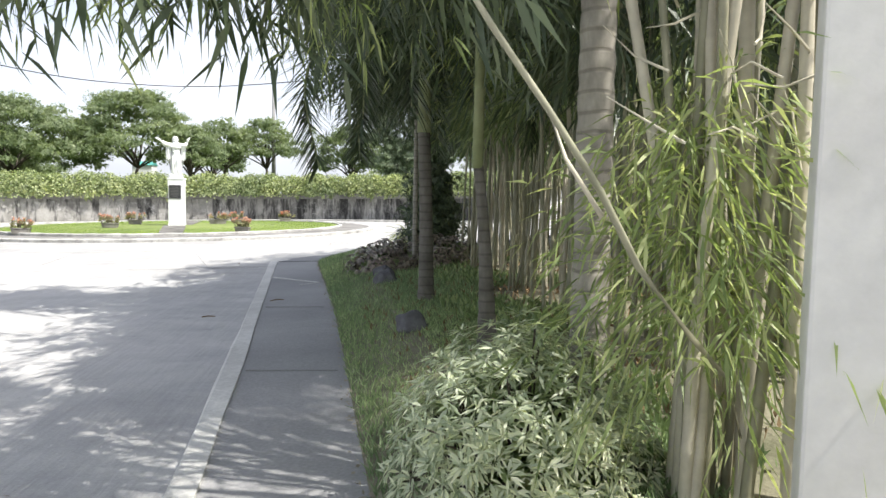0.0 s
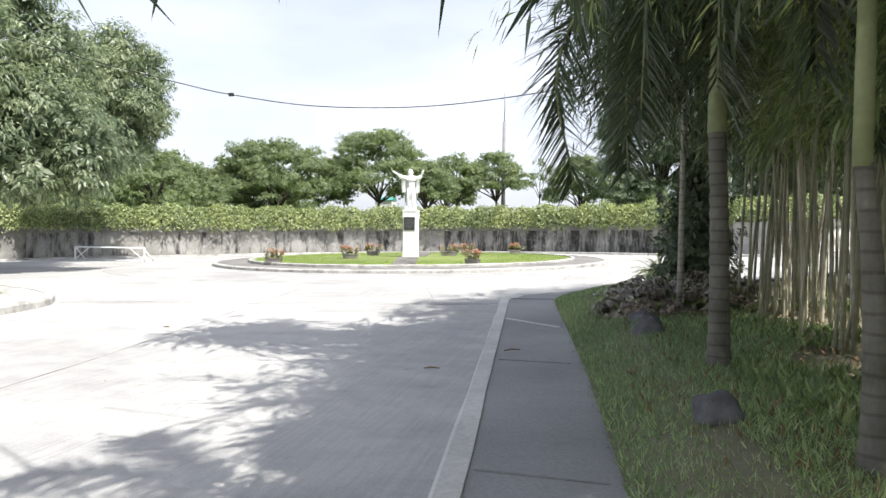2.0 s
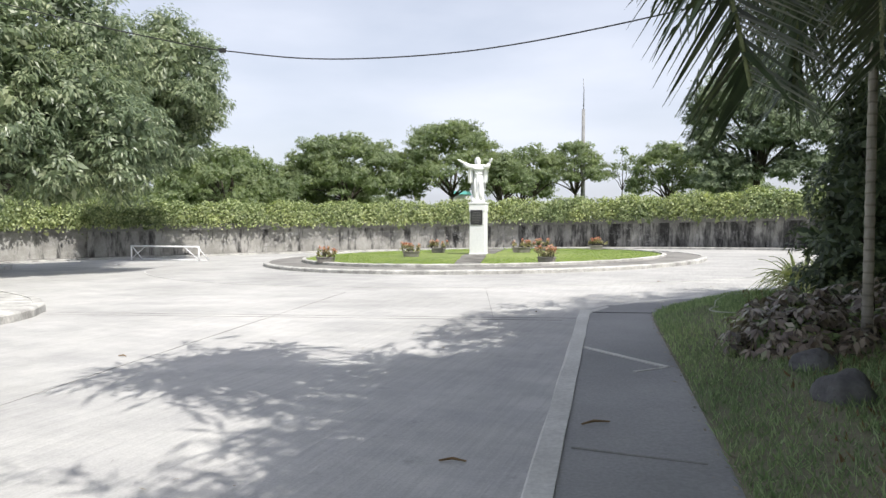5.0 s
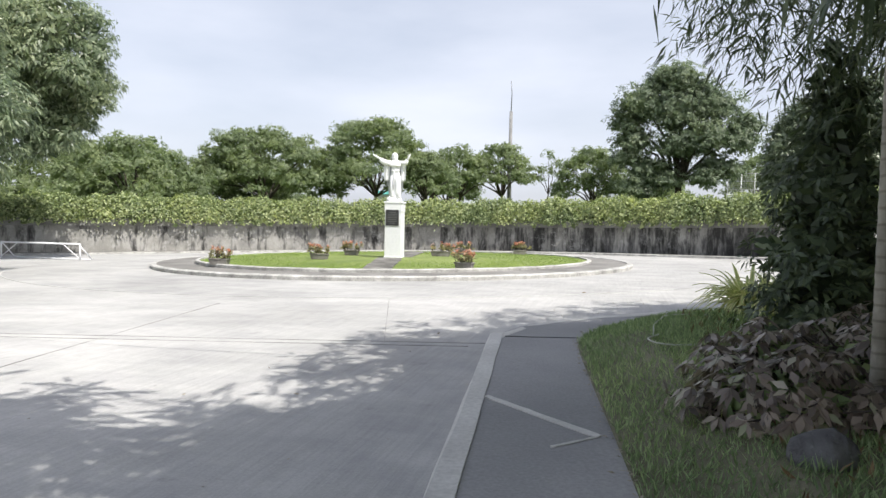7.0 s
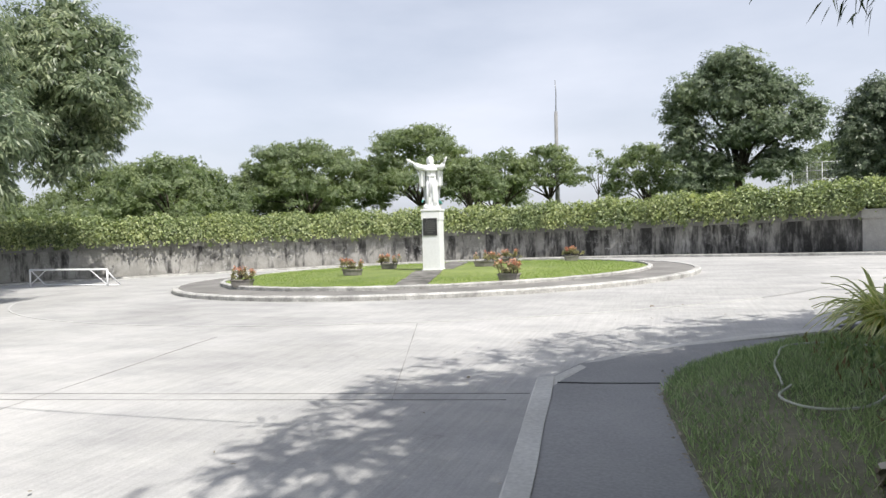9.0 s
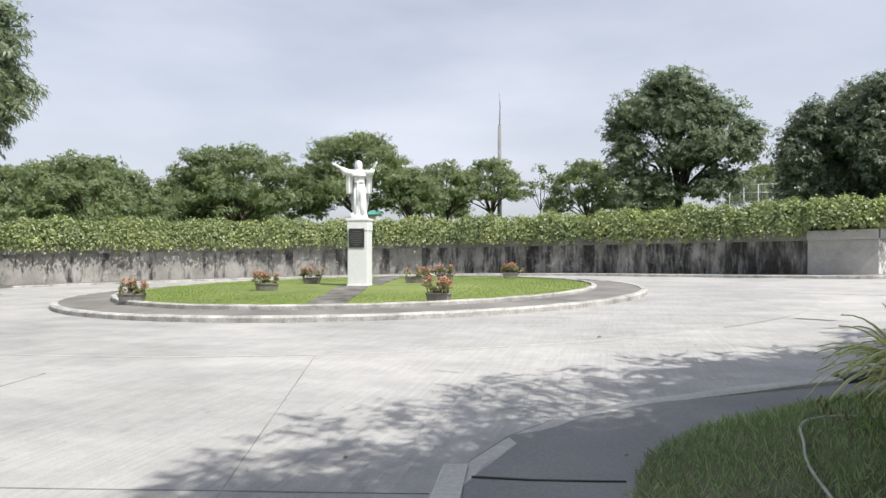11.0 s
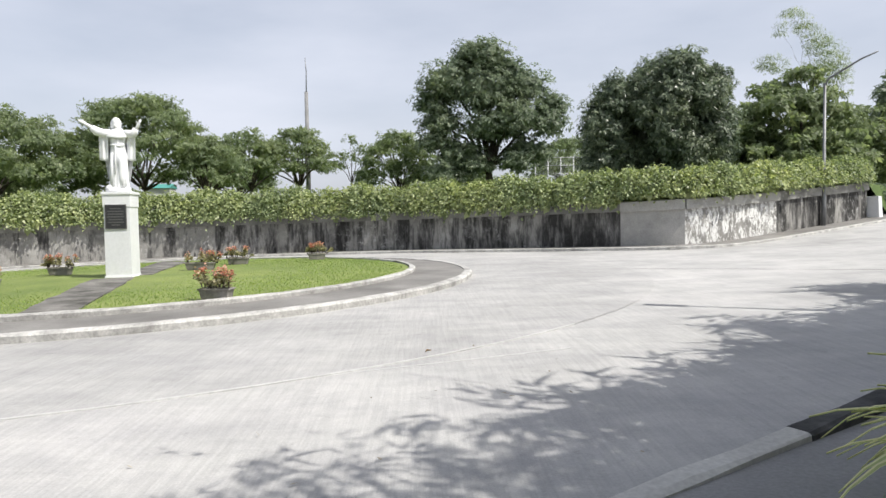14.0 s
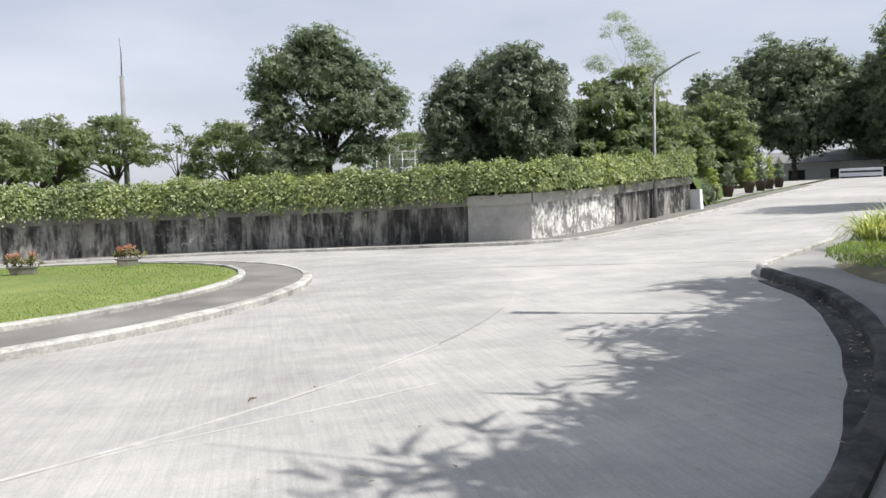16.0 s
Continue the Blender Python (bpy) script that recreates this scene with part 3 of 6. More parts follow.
# paved strip and kerb at the foot of the wall
for nm, ln in (("kerb_north", WALL_MAIN + smooth_path([(15.3, 8.1), (16.2, 7.6), (17.2, 7.5), (19.2, 8.5), (21.4, 9.95), (25.6, 12.7), (28.9, 15.0), (36, 20.2), (46, 27)], 0.6)),):
    k = sweep(nm, ln, [(-1.3, -0.1), (-1.3, 0.075), (-1.28, 0.09), (-1.12, 0.09), (-1.12, -0.1)], M_KERB, jitter=0.006)
    tagged(k, "worn pale concrete kerb at the foot of the wall", "kerb", kind="structure")
    s = sweep(nm.replace("kerb", "footway"), ln, [(-1.12, -0.1), (-1.12, 0.075), (0.0, 0.085), (0.0, -0.1)], M_RINGWALK)
    tagged(s, "narrow grey concrete strip along the wall", "pavement", kind="structure")


def field_sheet():
    line = WALL_ALL + smooth_path([(28.0, 14.4), (36, 20.2), (46, 27), (80, 50)], 2)[1:]
    nwall = len(WALL_ALL)
    offs = [0.3, 1.0, 3, 8, 20, 45, 120, 400, 1600]
    vs, fs = [], []
    for i, (x, y) in enumerate(line):
        d = Vector((x - 4, y + 12, 0)).normalized()
        for j, o in enumerate(offs):
            px, py = x + d.x * o, y + d.y * o
            z = g(x, y) + (WALL_TOP - 0.05 if i < nwall else 0.1)
            flat = max(z, 1.75 if i < nwall else z) + (0.3 if i >= nwall and j > 1 else 0)
            t = min(1, j / 4)
            vs.append((px, py, z * (1 - t) + flat * t))
    k = len(offs)
    for i in range(len(line) - 1):
        for j in range(k - 1):
            a = i * k + j
            fs.append((a, a + k, a + k + 1, a + 1))
    return vs, fs


tagged(obj("field", *field_sheet(), M_FIELD, smooth=True), "raised grass field behind the retaining wall", "field", kind="structure")

# west-to-east kerb and sidewalk of the near verge
KERB_LINE = smooth_path([(8.75, -34), (8.0, -27.4), (7.43, -22.6), (6.62, -16.1)], 0.7) + smooth_path([(6.7, -15.7), (6.85, -15.1), (7.2, -14.45), (7.75, -13.85), (8.6, -13.3), (9.5, -12.75), (10.6, -12.03), (11.91, -10.97), (13.19, -9.66), (14.4, -8.1), (15.1, -6.92), (15.7, -5.5), (16.3, -4.4), (17.5, -3.4), (20.2, -1.5), (23.7, 0.8), (44, 14.5)], 0.5)
BAND = smooth_path([(8.75, -34), (8.0, -27.4), (7.43, -22.6), (6.6, -15.8)], 0.7)
EDGE_LINE = smooth_path([(9.6, -34), (8.93, -27.5), (8.39, -22.3), (7.62, -16.2), (7.75, -15.4), (8.1, -14.75), (8.9, -14.1), (10.3, -13.35), (12.3, -12.1), (15.0, -9.2), (16.5, -6.5), (17.2, -5.4), (18.4, -4.2), (24.2, -0.3), (44.7, 13.4)], 0.6)


def ribbon(name, left, right, zl, zr, material, label, category, n=120, skirt=True):
    def resample(line):
        seg = [0.0]
        for a, b in zip(line, line[1:]):
            seg.append(seg[-1] + math.dist(a, b))
        return seg, line
    def at(sl, t):
        seg, line = sl
        d = t * seg[-1]
        i = max(0, min(len(line) - 2, int(np.searchsorted(seg, d)) - 1))
        u = (d - seg[i]) / max(1e-6, seg[i + 1] - seg[i])
        return (line[i][0] * (1 - u) + line[i + 1][0] * u, line[i][1] * (1 - u) + line[i + 1][1] * u)
    A, B = resample(left), resample(right)
    vs, fs = [], []
    for i in range(n + 1):
        a, b = at(A, i / n), at(B, i / n)
        vs += [(*a, g(*a) - 0.1), (*a, g(*a) + zl), (*b, g(*b) + zr), (*b, g(*b) - 0.1)]
    for i in range(n):
        o = i * 4
        fs += [(o, o + 4, o + 5, o + 1), (o + 1, o + 5, o + 6, o + 2), (o + 2, o + 6, o + 7, o + 3)]
    fs += [(0, 1, 2, 3), (n * 4 + 3, n * 4 + 2, n * 4 + 1, n * 4)]
    return tagged(obj(name, vs, fs, material), label, category, kind="structure")


ribbon("sidewalk", KERB_LINE, EDGE_LINE, 0.085, 0.09, M_SIDEWALK, "grey concrete sidewalk in tree shade", "pavement")
k = sweep("kerb_band", BAND, [(-0.12, -0.1), (-0.12, 0.1), (0.02, 0.1), (0.035, 0.085), (0.035, -0.1)], M_PALE, jitter=0.008)
tagged(k, "worn pale concrete kerb band beside the sidewalk", "kerb", kind="structure")
BEND = KERB_LINE[len(BAND) - 1:]
cut = [i for i, p in enumerate(BEND) if p[0] > 9.2][0]
end = [i for i, p in enumerate(BEND) if p[0] > 15.8][0]
k = sweep("kerb_grimy_shaded", BEND[cut:end + 1], [(-0.16, -0.1), (-0.16, 0.15), (-0.13, 0.165), (-0.02, 0.165), (0.02, 0.13), (0.03, -0.1)], M_GRIME_SHADE, jitter=0.012, height=lambda x, y: g(x, y) - 0.075 * max(0.0, min(1.0, (10.6 - x) / 3)))
tagged(k, "concrete kerb round the corner, coloured dark for grime and shade", "kerb", kind="structure")
run = BEND[cut:end]
for i in range(6):      # the gutter narrows away into the flush kerb
    a, b = run[i], BEND[cut + i + 1]
    d = Vector((b[0] - a[0], b[1] - a[1])).normalized()
    run[i] = (a[0] + d.y * 0.22 * (1 - i / 6), a[1] - d.x * 0.22 * (1 - i / 6))
# strip whose dark colour holds the kerb's shade as well as grime
k = sweep("gutter", run, [(0.028, -0.05), (0.028, 0.018), (0.24, 0.009), (0.26, -0.05)], M_GRIME_SHADE, jitter=0.02)
tagged(k, "gutter strip along the curved kerb, coloured dark for grime and shade", "gutter", kind="structure")
k = sweep("kerb_east", BEND[end:], [(-0.16, -0.1), (-0.16, 0.15), (-0.13, 0.165), (-0.02, 0.165), (0.02, 0.13), (0.03, -0.1)], M_KERB, jitter=0.01)
tagged(k, "rough grey concrete kerb of the east road", "kerb", kind="structure")
k = sweep("kerb_curve", BEND[:cut + 1], [(-0.16, -0.1), (-0.16, 0.15), (-0.13, 0.165), (-0.02, 0.165), (0.02, 0.13), (0.03, -0.1)], M_PALE, jitter=0.01, height=lambda x, y: g(x, y) - 0.075 * max(0.0, min(1.0, (10.6 - x) / 3)))
tagged(k, "rough grey concrete kerb curving round the corner", "kerb", kind="structure")


BANK = 0.2                 # rise of the planted bank over the sidewalk


def verge_sheet():
    offs = [0, 0.25, 0.5, 0.8, 1.5, 3, 7, 16, 60, 400]
    vs, fs = [], []
    for i, (x, y) in enumerate(EDGE_LINE):
        for j, o in enumerate(offs):
            px, py = x + 0.86 * o, y - 0.5 * o
            vs.append((px, py, g(x, y) + 0.09 + BANK * min(1, o / 0.8) + 0.02 * noise.noise((px * 0.7, py * 0.7, 0))))
    k = len(offs)
    for i in range(len(EDGE_LINE) - 1):
        for j in range(k - 1):
            a = i * k + j
            fs.append((a, a + k, a + k + 1, a + 1)[::-1])
    return vs, fs


tagged(obj("lawn_verge", *verge_sheet(), M_SOIL, smooth=True), "shaded earth and grass of the planted verge", "lawn", kind="structure")
VZ = 0.29

# west verge
WEST = smooth_path([(-1.2, -36), (-1.25, -22), (-1.35, -19.8), (-1.9, -18.0), (-3.2, -16.8), (-5.6, -15.7), (-9, -14.4), (-12.5, -12), (-15.2, -8.8), (-17.5, -7), (-26, -7)], 0.6)
k = sweep("kerb_west", WEST, [(-0.03, -0.1), (-0.03, 0.12), (0.0, 0.15), (0.16, 0.16), (0.16, -0.1)], M_KERB, jitter=0.01)
tagged(k, "pale worn concrete kerb of the west verge", "kerb", kind="structure")


s = sweep("footway_west", WEST, [(0.16, -0.1), (0.16, 0.15), (0.95, 0.17), (0.95, -0.1)], M_KERB)
tagged(s, "pale concrete footway inside the west kerb", "pavement", kind="structure")


def west_sheet():
    offs = [0.9, 1.5, 3, 8, 30, 300]
    vs, fs = [], []
    for i, (x, y) in enumerate(WEST):
        for o in offs:
            px, py = x - 0.80 * o, y - 0.6 * o
            vs.append((px, py, g(x, y) + 0.175 + 0.01 * min(1, o)))
    k = len(offs)
    for i in range(len(WEST) - 1):
        for j in range(k - 1):
            a = i * k + j
            fs.append((a, a + k, a + k + 1, a + 1))
    return vs, fs


tagged(obj("lawn_west", *west_sheet(), M_LAWN, smooth=True), "sunlit yellow-green lawn behind a pale kerb", "lawn", kind="structure")

# round island: kerb, walk, inner kerb, lawn
circ = lambda r, n=140: [(CX + r * math.cos(2 * math.pi * i / n), CY + r * math.sin(2 * math.pi * i / n)) for i in range(n)]
island = sweep("island_kerb", circ(8.52), [(-0.0, -0.1), (-0.02, 0.1), (0.02, 0.13), (0.17, 0.13), (0.17, -0.1)], M_KERB, closed=True, jitter=0.008)
tagged(island, "worn white-grey concrete kerb of the round island", "kerb", kind="structure")
rw = sweep("island_walk", circ(8.36), [(0.0, -0.1), (0.0, 0.115), (1.24, 0.12), (1.24, -0.1)], M_RINGWALK, closed=True)
tagged(rw, "dark grey weathered concrete walk round the lawn", "pavement", kind="structure")
ik = sweep("island_inner_kerb", circ(7.12), [(0.0, -0.1), (-0.01, 0.2), (0.02, 0.225), (0.13, 0.225), (0.13, -0.1)], M_KERB, closed=True, jitter=0.01)
tagged(ik, "low worn kerb edging the island lawn", "kerb", kind="structure")


def lawn_z(x, y):
    r = math.hypot(x - CX, y - CY)
    return g(x, y) + 0.18 + 0.05 * (1 - (r / 6.9) ** 2)


def island_lawn():
    vs, fs = [(CX, CY, lawn_z(CX, CY))], []
    rings = [1, 2, 3, 4, 5, 6, 7.0]
    seg = 72
    for r in rings:
        for k in range(seg):
            a = 2 * math.pi * k / seg
            x, y = CX + r * math.cos(a), CY + r * math.sin(a)
            vs.append((x, y, lawn_z(x, y)))
    for k in range(seg):
        fs.append((0, 1 + k, 1 + (k + 1) % seg))
    for i in range(len(rings) - 1):
        for k in range(seg):
            a, b = 1 + i * seg + k, 1 + i * seg + (k + 1) % seg
            fs.append((a, a + seg, b + seg, b))
    return vs, fs


tagged(obj("island_lawn", *island_lawn(), M_LAWN, smooth=True), "bright sunlit lawn of the round island", "lawn", kind="structure")
PATHS = [((1.65, -6.45), (0.0, -0.3), 0.42), ((0.1, 0.5), (-1.2, 7.2), 0.42)]
for a, b, w in PATHS:
    ln = [(a[0] + (b[0] - a[0]) * i / 12, a[1] + (b[1] - a[1]) * i / 12) for i in range(13)]
    s = sweep("island_path", ln, [(-w, -0.15), (-w, 0.03), (w, 0.03), (w, -0.15)], M_PATH, height=lawn_z, jitter=0.03)
    tagged(s, "dark grey concrete path across the island lawn", "path", kind="structure")

# joints in the paving
def joint(name, line, w, material, label, up=0.004):
    s = sweep(name, line, [(-w / 2, -0.02), (-w / 2, up), (w / 2, up), (w / 2, -0.02)], material, jitter=0.004)
    return tagged(s, label, "joint", kind="structure")


arc = [(CX + 12.5 * math.cos(radians(a)), CY + 12.5 * math.sin(radians(a))) for a in range(200, 320, 2)]
joint("joint_ring", arc, 0.04, M_RINGJOINT, "pale ring joint in the concrete paving", 0.011)
for a, b in (((5.45, -16.5), (2.7, -8.2)), ((3.1, -22.6), (1.2, -13.2)), ((-2, -17.4), (6.55, -16.05)), ((4.2, -30), (3.1, -22.6)), ((-2, -17.65), (6.4, -16.3)), ((12.3, 0.2), (17.6, -2.6))):
    ln = [(a[0] + (b[0] - a[0]) * i / 20, a[1] + (b[1] - a[1]) * i / 20) for i in range(21)]
    joint("joint_straight", ln, 0.007, M_JOINT, "thin dark joint in the concrete paving")
for a, b in (((6.4, -10.35), (8.9, -9.5)), ((0.6, -10.6), (1.9, -8.6))):
    ln = [(a[0] + (b[0] - a[0]) * i / 10, a[1] + (b[1] - a[1]) * i / 10) for i in range(11)]
    joint("joint_pale", ln, 0.035, M_RINGJOINT, "pale mortar line in the concrete paving")
ln = [(7.1 + 0.86 * i / 10, -18.85 - 0.82 * i / 10) for i in range(11)]
s = sweep("sidewalk_joint", ln, [(-0.03, 0.05), (-0.03, 0.096), (0.03, 0.096), (0.03, 0.05)], M_PALE, jitter=0.004)
tagged(s, "pale slanting joint across the sidewalk", "joint", kind="structure")
ln = [(7.96 - 0.26 * i / 6, -19.67 - 0.27 * i / 6) for i in range(7)]
s = sweep("sidewalk_joint", ln, [(-0.012, 0.05), (-0.012, 0.096), (0.012, 0.096), (0.012, 0.05)], M_PALE, jitter=0.004)
tagged(s, "thin pale scratch turning back over the sidewalk", "joint", kind="structure")
ln = [(6.78, -15.98), (7.1, -15.97), (7.45, -15.93), (7.62, -15.9)]
s = sweep("sidewalk_seam", ln, [(-0.008, 0.05), (-0.008, 0.096), (0.008, 0.096), (0.008, 0.05)], M_GRIME_SHADE, jitter=0.002)
tagged(s, "dark open seam across the end of the sidewalk", "joint", kind="structure")
for yy in (-31.2, -28.2, -25.3, -22.1):
    xk = 8.0 - (yy + 27.4) * 0.12
    s = sweep("sidewalk_seam", [(xk + 0.17, yy), (xk + 0.5, yy - 0.03), (xk + 0.9, yy - 0.06)], [(-0.008, 0.05), (-0.008, 0.095), (0.008, 0.095), (0.008, 0.05)], M_JOINT)
    tagged(s, "fine dark seam across the sidewalk", "joint", kind="structure")

# grey garden wall behind the bamboo, and the white pillar by the path
gw = sweep("wall_garden", smooth_path([(13.1, -36), (13.3, -26), (13.7, -16)], 1.0), [(0, -0.2), (0, 2.4), (-0.2, 2.4), (-0.2, -0.2)], M_GREYWALL)
tagged(gw, "plain grey garden wall behind the bamboo", "wall", kind="structure")
pillar = thing("gate_pillar", (10.57, -29.08, g(10.5, -28.8)), "white painted concrete pillar with scuffed paint", "pillar")
pillar.rotation_euler.z = radians(-27)
part("shaft", box_bm(0.8, 0.18, 3.6, 0.012), M_PILLAR, pillar)
part("plinth", box_bm(0.83, 0.21, 0.1, 0.01), M_PILLAR, pillar)

# ---- the statue on its pedestal ----
ped = thing("pedestal", (-0.085, 0.31, lawn_z(0, 0.39)), "white painted square pedestal with a dark plaque", "pedestal")
PZ = lawn_z(0, 0.39)
ped.rotation_euler.z = radians(5)
ped.location.z = PZ - 0.02
H = 2.23 - PZ + 0.02
part("shaft", box_bm(0.62, 0.62, H - 0.06, 0.012, 0.985), M_WHITE, ped)
o = part("cap", box_bm(0.69, 0.69, 0.07, 0.012), M_WHITE, ped)
o.location.z = H - 0.07
o = part("neck_block", box_bm(0.645, 0.645, 0.3, 0.01), M_WHITE, ped)
o.location.z = H - 0.372
o = part("foot", box_bm(0.66, 0.66, 0.06, 0.015), M_WHITE, ped)
plq = part("plaque", box_bm(0.46, 0.03, 0.57, 0.006), M_BLACK, ped, "dark engraved plaque")
plq.location = (-0.02, -0.316, 1.93 - 0.57 - PZ)
for (sx, sz, px, pz) in ((0.5, 0.02, 0, -0.012), (0.5, 0.02, 0, 0.562), (0.02, 0.55, -0.24, 0.01), (0.02, 0.55, 0.24, 0.01)):
    o = part("frame_bar", box_bm(sx, 0.024, sz, 0.003), M_BARS, plq)
    o.location = (px, -0.004, pz)
for i in range(7):
    w = (0.26, 0.38, 0.36, 0.39, 0.32, 0.37, 0.2)[i]
    o = part("text_bar", box_bm(w, 0.008, 0.028, 0.0), M_BARS, plq)
    o.location = (0, -0.018, 0.47 - i * 0.066)


def statue_mesh():
    chunks = []

    def lathe(prof, seg, fold=0.0, droop=0.0, cx=0.0):
        vs, fs = [], []
        top = prof[-1][0]
        for z, a, b in prof:
            for k in range(seg):
                th = 2 * math.pi * k / seg
                f = 1 + fold * (math.sin(8 * th + 1.1 * z) + 0.6 * math.sin(15 * th - 1.6 * z + 1)) * max(0.0, min(1, (top - z) * 1.6))
                front = max(0.0, -math.sin(th))
                vs.append((cx + a * f * math.cos(th), b * f * math.sin(th), z - droop * front * (top - z)))
        n = len(prof)
        for i in range(n - 1):
            for k in range(seg):
                fs.append((i * seg + k, i * seg + (k + 1) % seg, (i + 1) * seg + (k + 1) % seg, (i + 1) * seg + k))
        fs.append(tuple(range(seg))[::-1])
        fs.append(tuple(range((n - 1) * seg, n * seg)))
        return vs, fs

    def cloth(point, rows, cols, thick):
        """A hanging sheet with two faces, closed round its edge."""
        vs, fs = [], []
        for layer in (0, 1):
            for i in range(rows):
                for j in range(cols):
                    x, y, z = point(i / (rows - 1), j / (cols - 1))
                    vs.append((x, y + layer * thick, z))
        m = rows * cols
        for i in range(rows - 1):
            for j in range(cols - 1):
                q = i * cols + j
                fs += [(q, q + 1, q + cols + 1, q + cols), (m + q, m + q + cols, m + q + cols + 1, m + q + 1)]
        for i in range(rows - 1):
            for j in (0, cols - 1):
                q = i * cols + j
                fs.append((q, q + cols, m + q + cols, m + q))
        for j in range(cols - 1):
            for i in (0, rows - 1):
                q = i * cols + j
                fs.append((q, q + 1, m + q + 1, m + q))
        return vs, fs

    def egg(c, r, seg2=18, rows2=12):
        v, f = [], []
        for i in range(rows2 + 1):
            ph = math.pi * i / rows2
            for k in range(seg2):
                th = 2 * math.pi * k / seg2
                v.append((c[0] + r[0] * math.sin(ph) * math.cos(th), c[1] + r[1] * math.sin(ph) * math.sin(th), c[2] + r[2] * math.cos(ph)))
        for i in range(rows2):
            for k in range(seg2):
                f.append((i * seg2 + k, (i + 1) * seg2 + k, (i + 1) * seg2 + (k + 1) % seg2, i * seg2 + (k + 1) % seg2))
        return v, f

    # long robe with folds, drawn in at the waist
    chunks.append(lathe([(0.02, 0.235, 0.2), (0.08, 0.23, 0.2), (0.3, 0.2, 0.17), (0.6, 0.195, 0.16), (0.9, 0.185, 0.15), (1.08, 0.165, 0.135), (1.14, 0.155, 0.13), (1.2, 0.165, 0.135), (1.34, 0.19, 0.14), (1.44, 0.19, 0.13), (1.5, 0.12, 0.1), (1.57, 0.07, 0.07)], 72, 0.055))
    # mantle down the back, wider than the robe
    chunks.append(cloth(lambda u, v: ((0.25 + 0.05 * math.sin(u * 2.6) - 0.13 * max(0, u - 0.6)) * math.cos(math.pi * v) * (1 + 0.03 * math.sin(16 * v)), 0.06 + 0.12 * math.sin(math.pi * v) + 0.012 * math.sin(23 * v), 1.46 - 1.24 * u), 16, 26, 0.03))
    # sleeves of the mantle hanging from both arms
    for x0, x1, zt in ((-0.42, -0.2, 1.43), (0.2, 0.4, 1.42)):
        chunks.append(cloth(lambda u, v: (x0 + (x1 - x0) * v + 0.02 * math.sin(5 * v) * u, -0.05 + 0.025 * math.sin(10 * v + 2 * u) + 0.05 * u, zt - (zt - 0.76 - 0.05 * abs(v - 0.5)) * u), 12, 14, 0.06))
    # short cape round the shoulders
    chunks.append(lathe([(1.36, 0.29, 0.18), (1.4, 0.285, 0.18), (1.46, 0.24, 0.16), (1.51, 0.17, 0.125), (1.555, 0.09, 0.09)], 48, 0.0, 0.35))
    # one arm stretched out and up, the other bent with the palm raised
    chunks.append(tube_arrays([(-0.16, -0.02, 1.44), (-0.3, -0.05, 1.43), (-0.45, -0.08, 1.47), (-0.56, -0.1, 1.56)], [0.095, 0.1, 0.105, 0.075], 16))
    chunks.append(tube_arrays([(-0.53, -0.1, 1.54), (-0.64, -0.11, 1.61), (-0.7, -0.12, 1.645), (-0.78, -0.13, 1.69), (-0.84, -0.13, 1.73)], [0.05, 0.042, 0.046, 0.038, 0.012], 12))
    chunks.append(tube_arrays([(-0.7, -0.13, 1.65), (-0.72, -0.14, 1.7), (-0.73, -0.145, 1.74)], [0.018, 0.015, 0.008], 8))
    chunks.append(tube_arrays([(0.16, -0.02, 1.44), (0.28, -0.06, 1.42), (0.38, -0.12, 1.44), (0.43, -0.16, 1.54)], [0.095, 0.1, 0.1, 0.07], 16))
    chunks.append(tube_arrays([(0.42, -0.15, 1.52), (0.47, -0.18, 1.6), (0.5, -0.19, 1.65), (0.53, -0.2, 1.72), (0.545, -0.2, 1.77)], [0.045, 0.038, 0.044, 0.036, 0.012], 12))
    chunks.append(tube_arrays([(0.49, -0.2, 1.65), (0.46, -0.21, 1.7), (0.45, -0.21, 1.73)], [0.017, 0.014, 0.008], 8))
    # head, hair and beard as plain rounded forms
    chunks.append(egg((-0.03, -0.02, 1.7), (0.09, 0.1, 0.125)))
    chunks.append(egg((-0.03, 0.03, 1.66), (0.125, 0.11, 0.17)))
    chunks.append(egg((-0.03, -0.075, 1.615), (0.055, 0.05, 0.075)))
    # girdle with its long cord
    chunks.append(tube_arrays([(-0.16, -0.09, 1.15), (-0.06, -0.145, 1.13), (0.06, -0.145, 1.13), (0.16, -0.09, 1.15)], [0.02, 0.024, 0.024, 0.02], 8))
    chunks.append(tube_arrays([(-0.04, -0.15, 1.12), (-0.05, -0.19, 0.8), (-0.06, -0.2, 0.42)], [0.018, 0.016, 0.014], 8))
    # bent knee under the cloth, and the uneven rock that the figure stands on
    chunks.append(tube_arrays([(0.07, -0.06, 1.0), (0.09, -0.14, 0.72), (0.07, -0.13, 0.4), (0.12, -0.15, 0.08)], [0.1, 0.095, 0.075, 0.09], 14))
    chunks.append(tube_arrays([(-0.1, -0.06, 0.95), (-0.12, -0.1, 0.5), (-0.12, -0.13, 0.08)], [0.07, 0.065, 0.07], 12))
    chunks.append(tube_arrays([(0, 0, 0.0), (0, 0, 0.05), (0.01, 0, 0.1)], [0.33, 0.3, 0.22], 28))
    chunks.append(egg((-0.2, -0.12, 0.08), (0.1, 0.1, 0.1)))
    chunks.append(egg((0.16, -0.14, 0.06), (0.11, 0.1, 0.08)))
    return join_arrays(chunks)


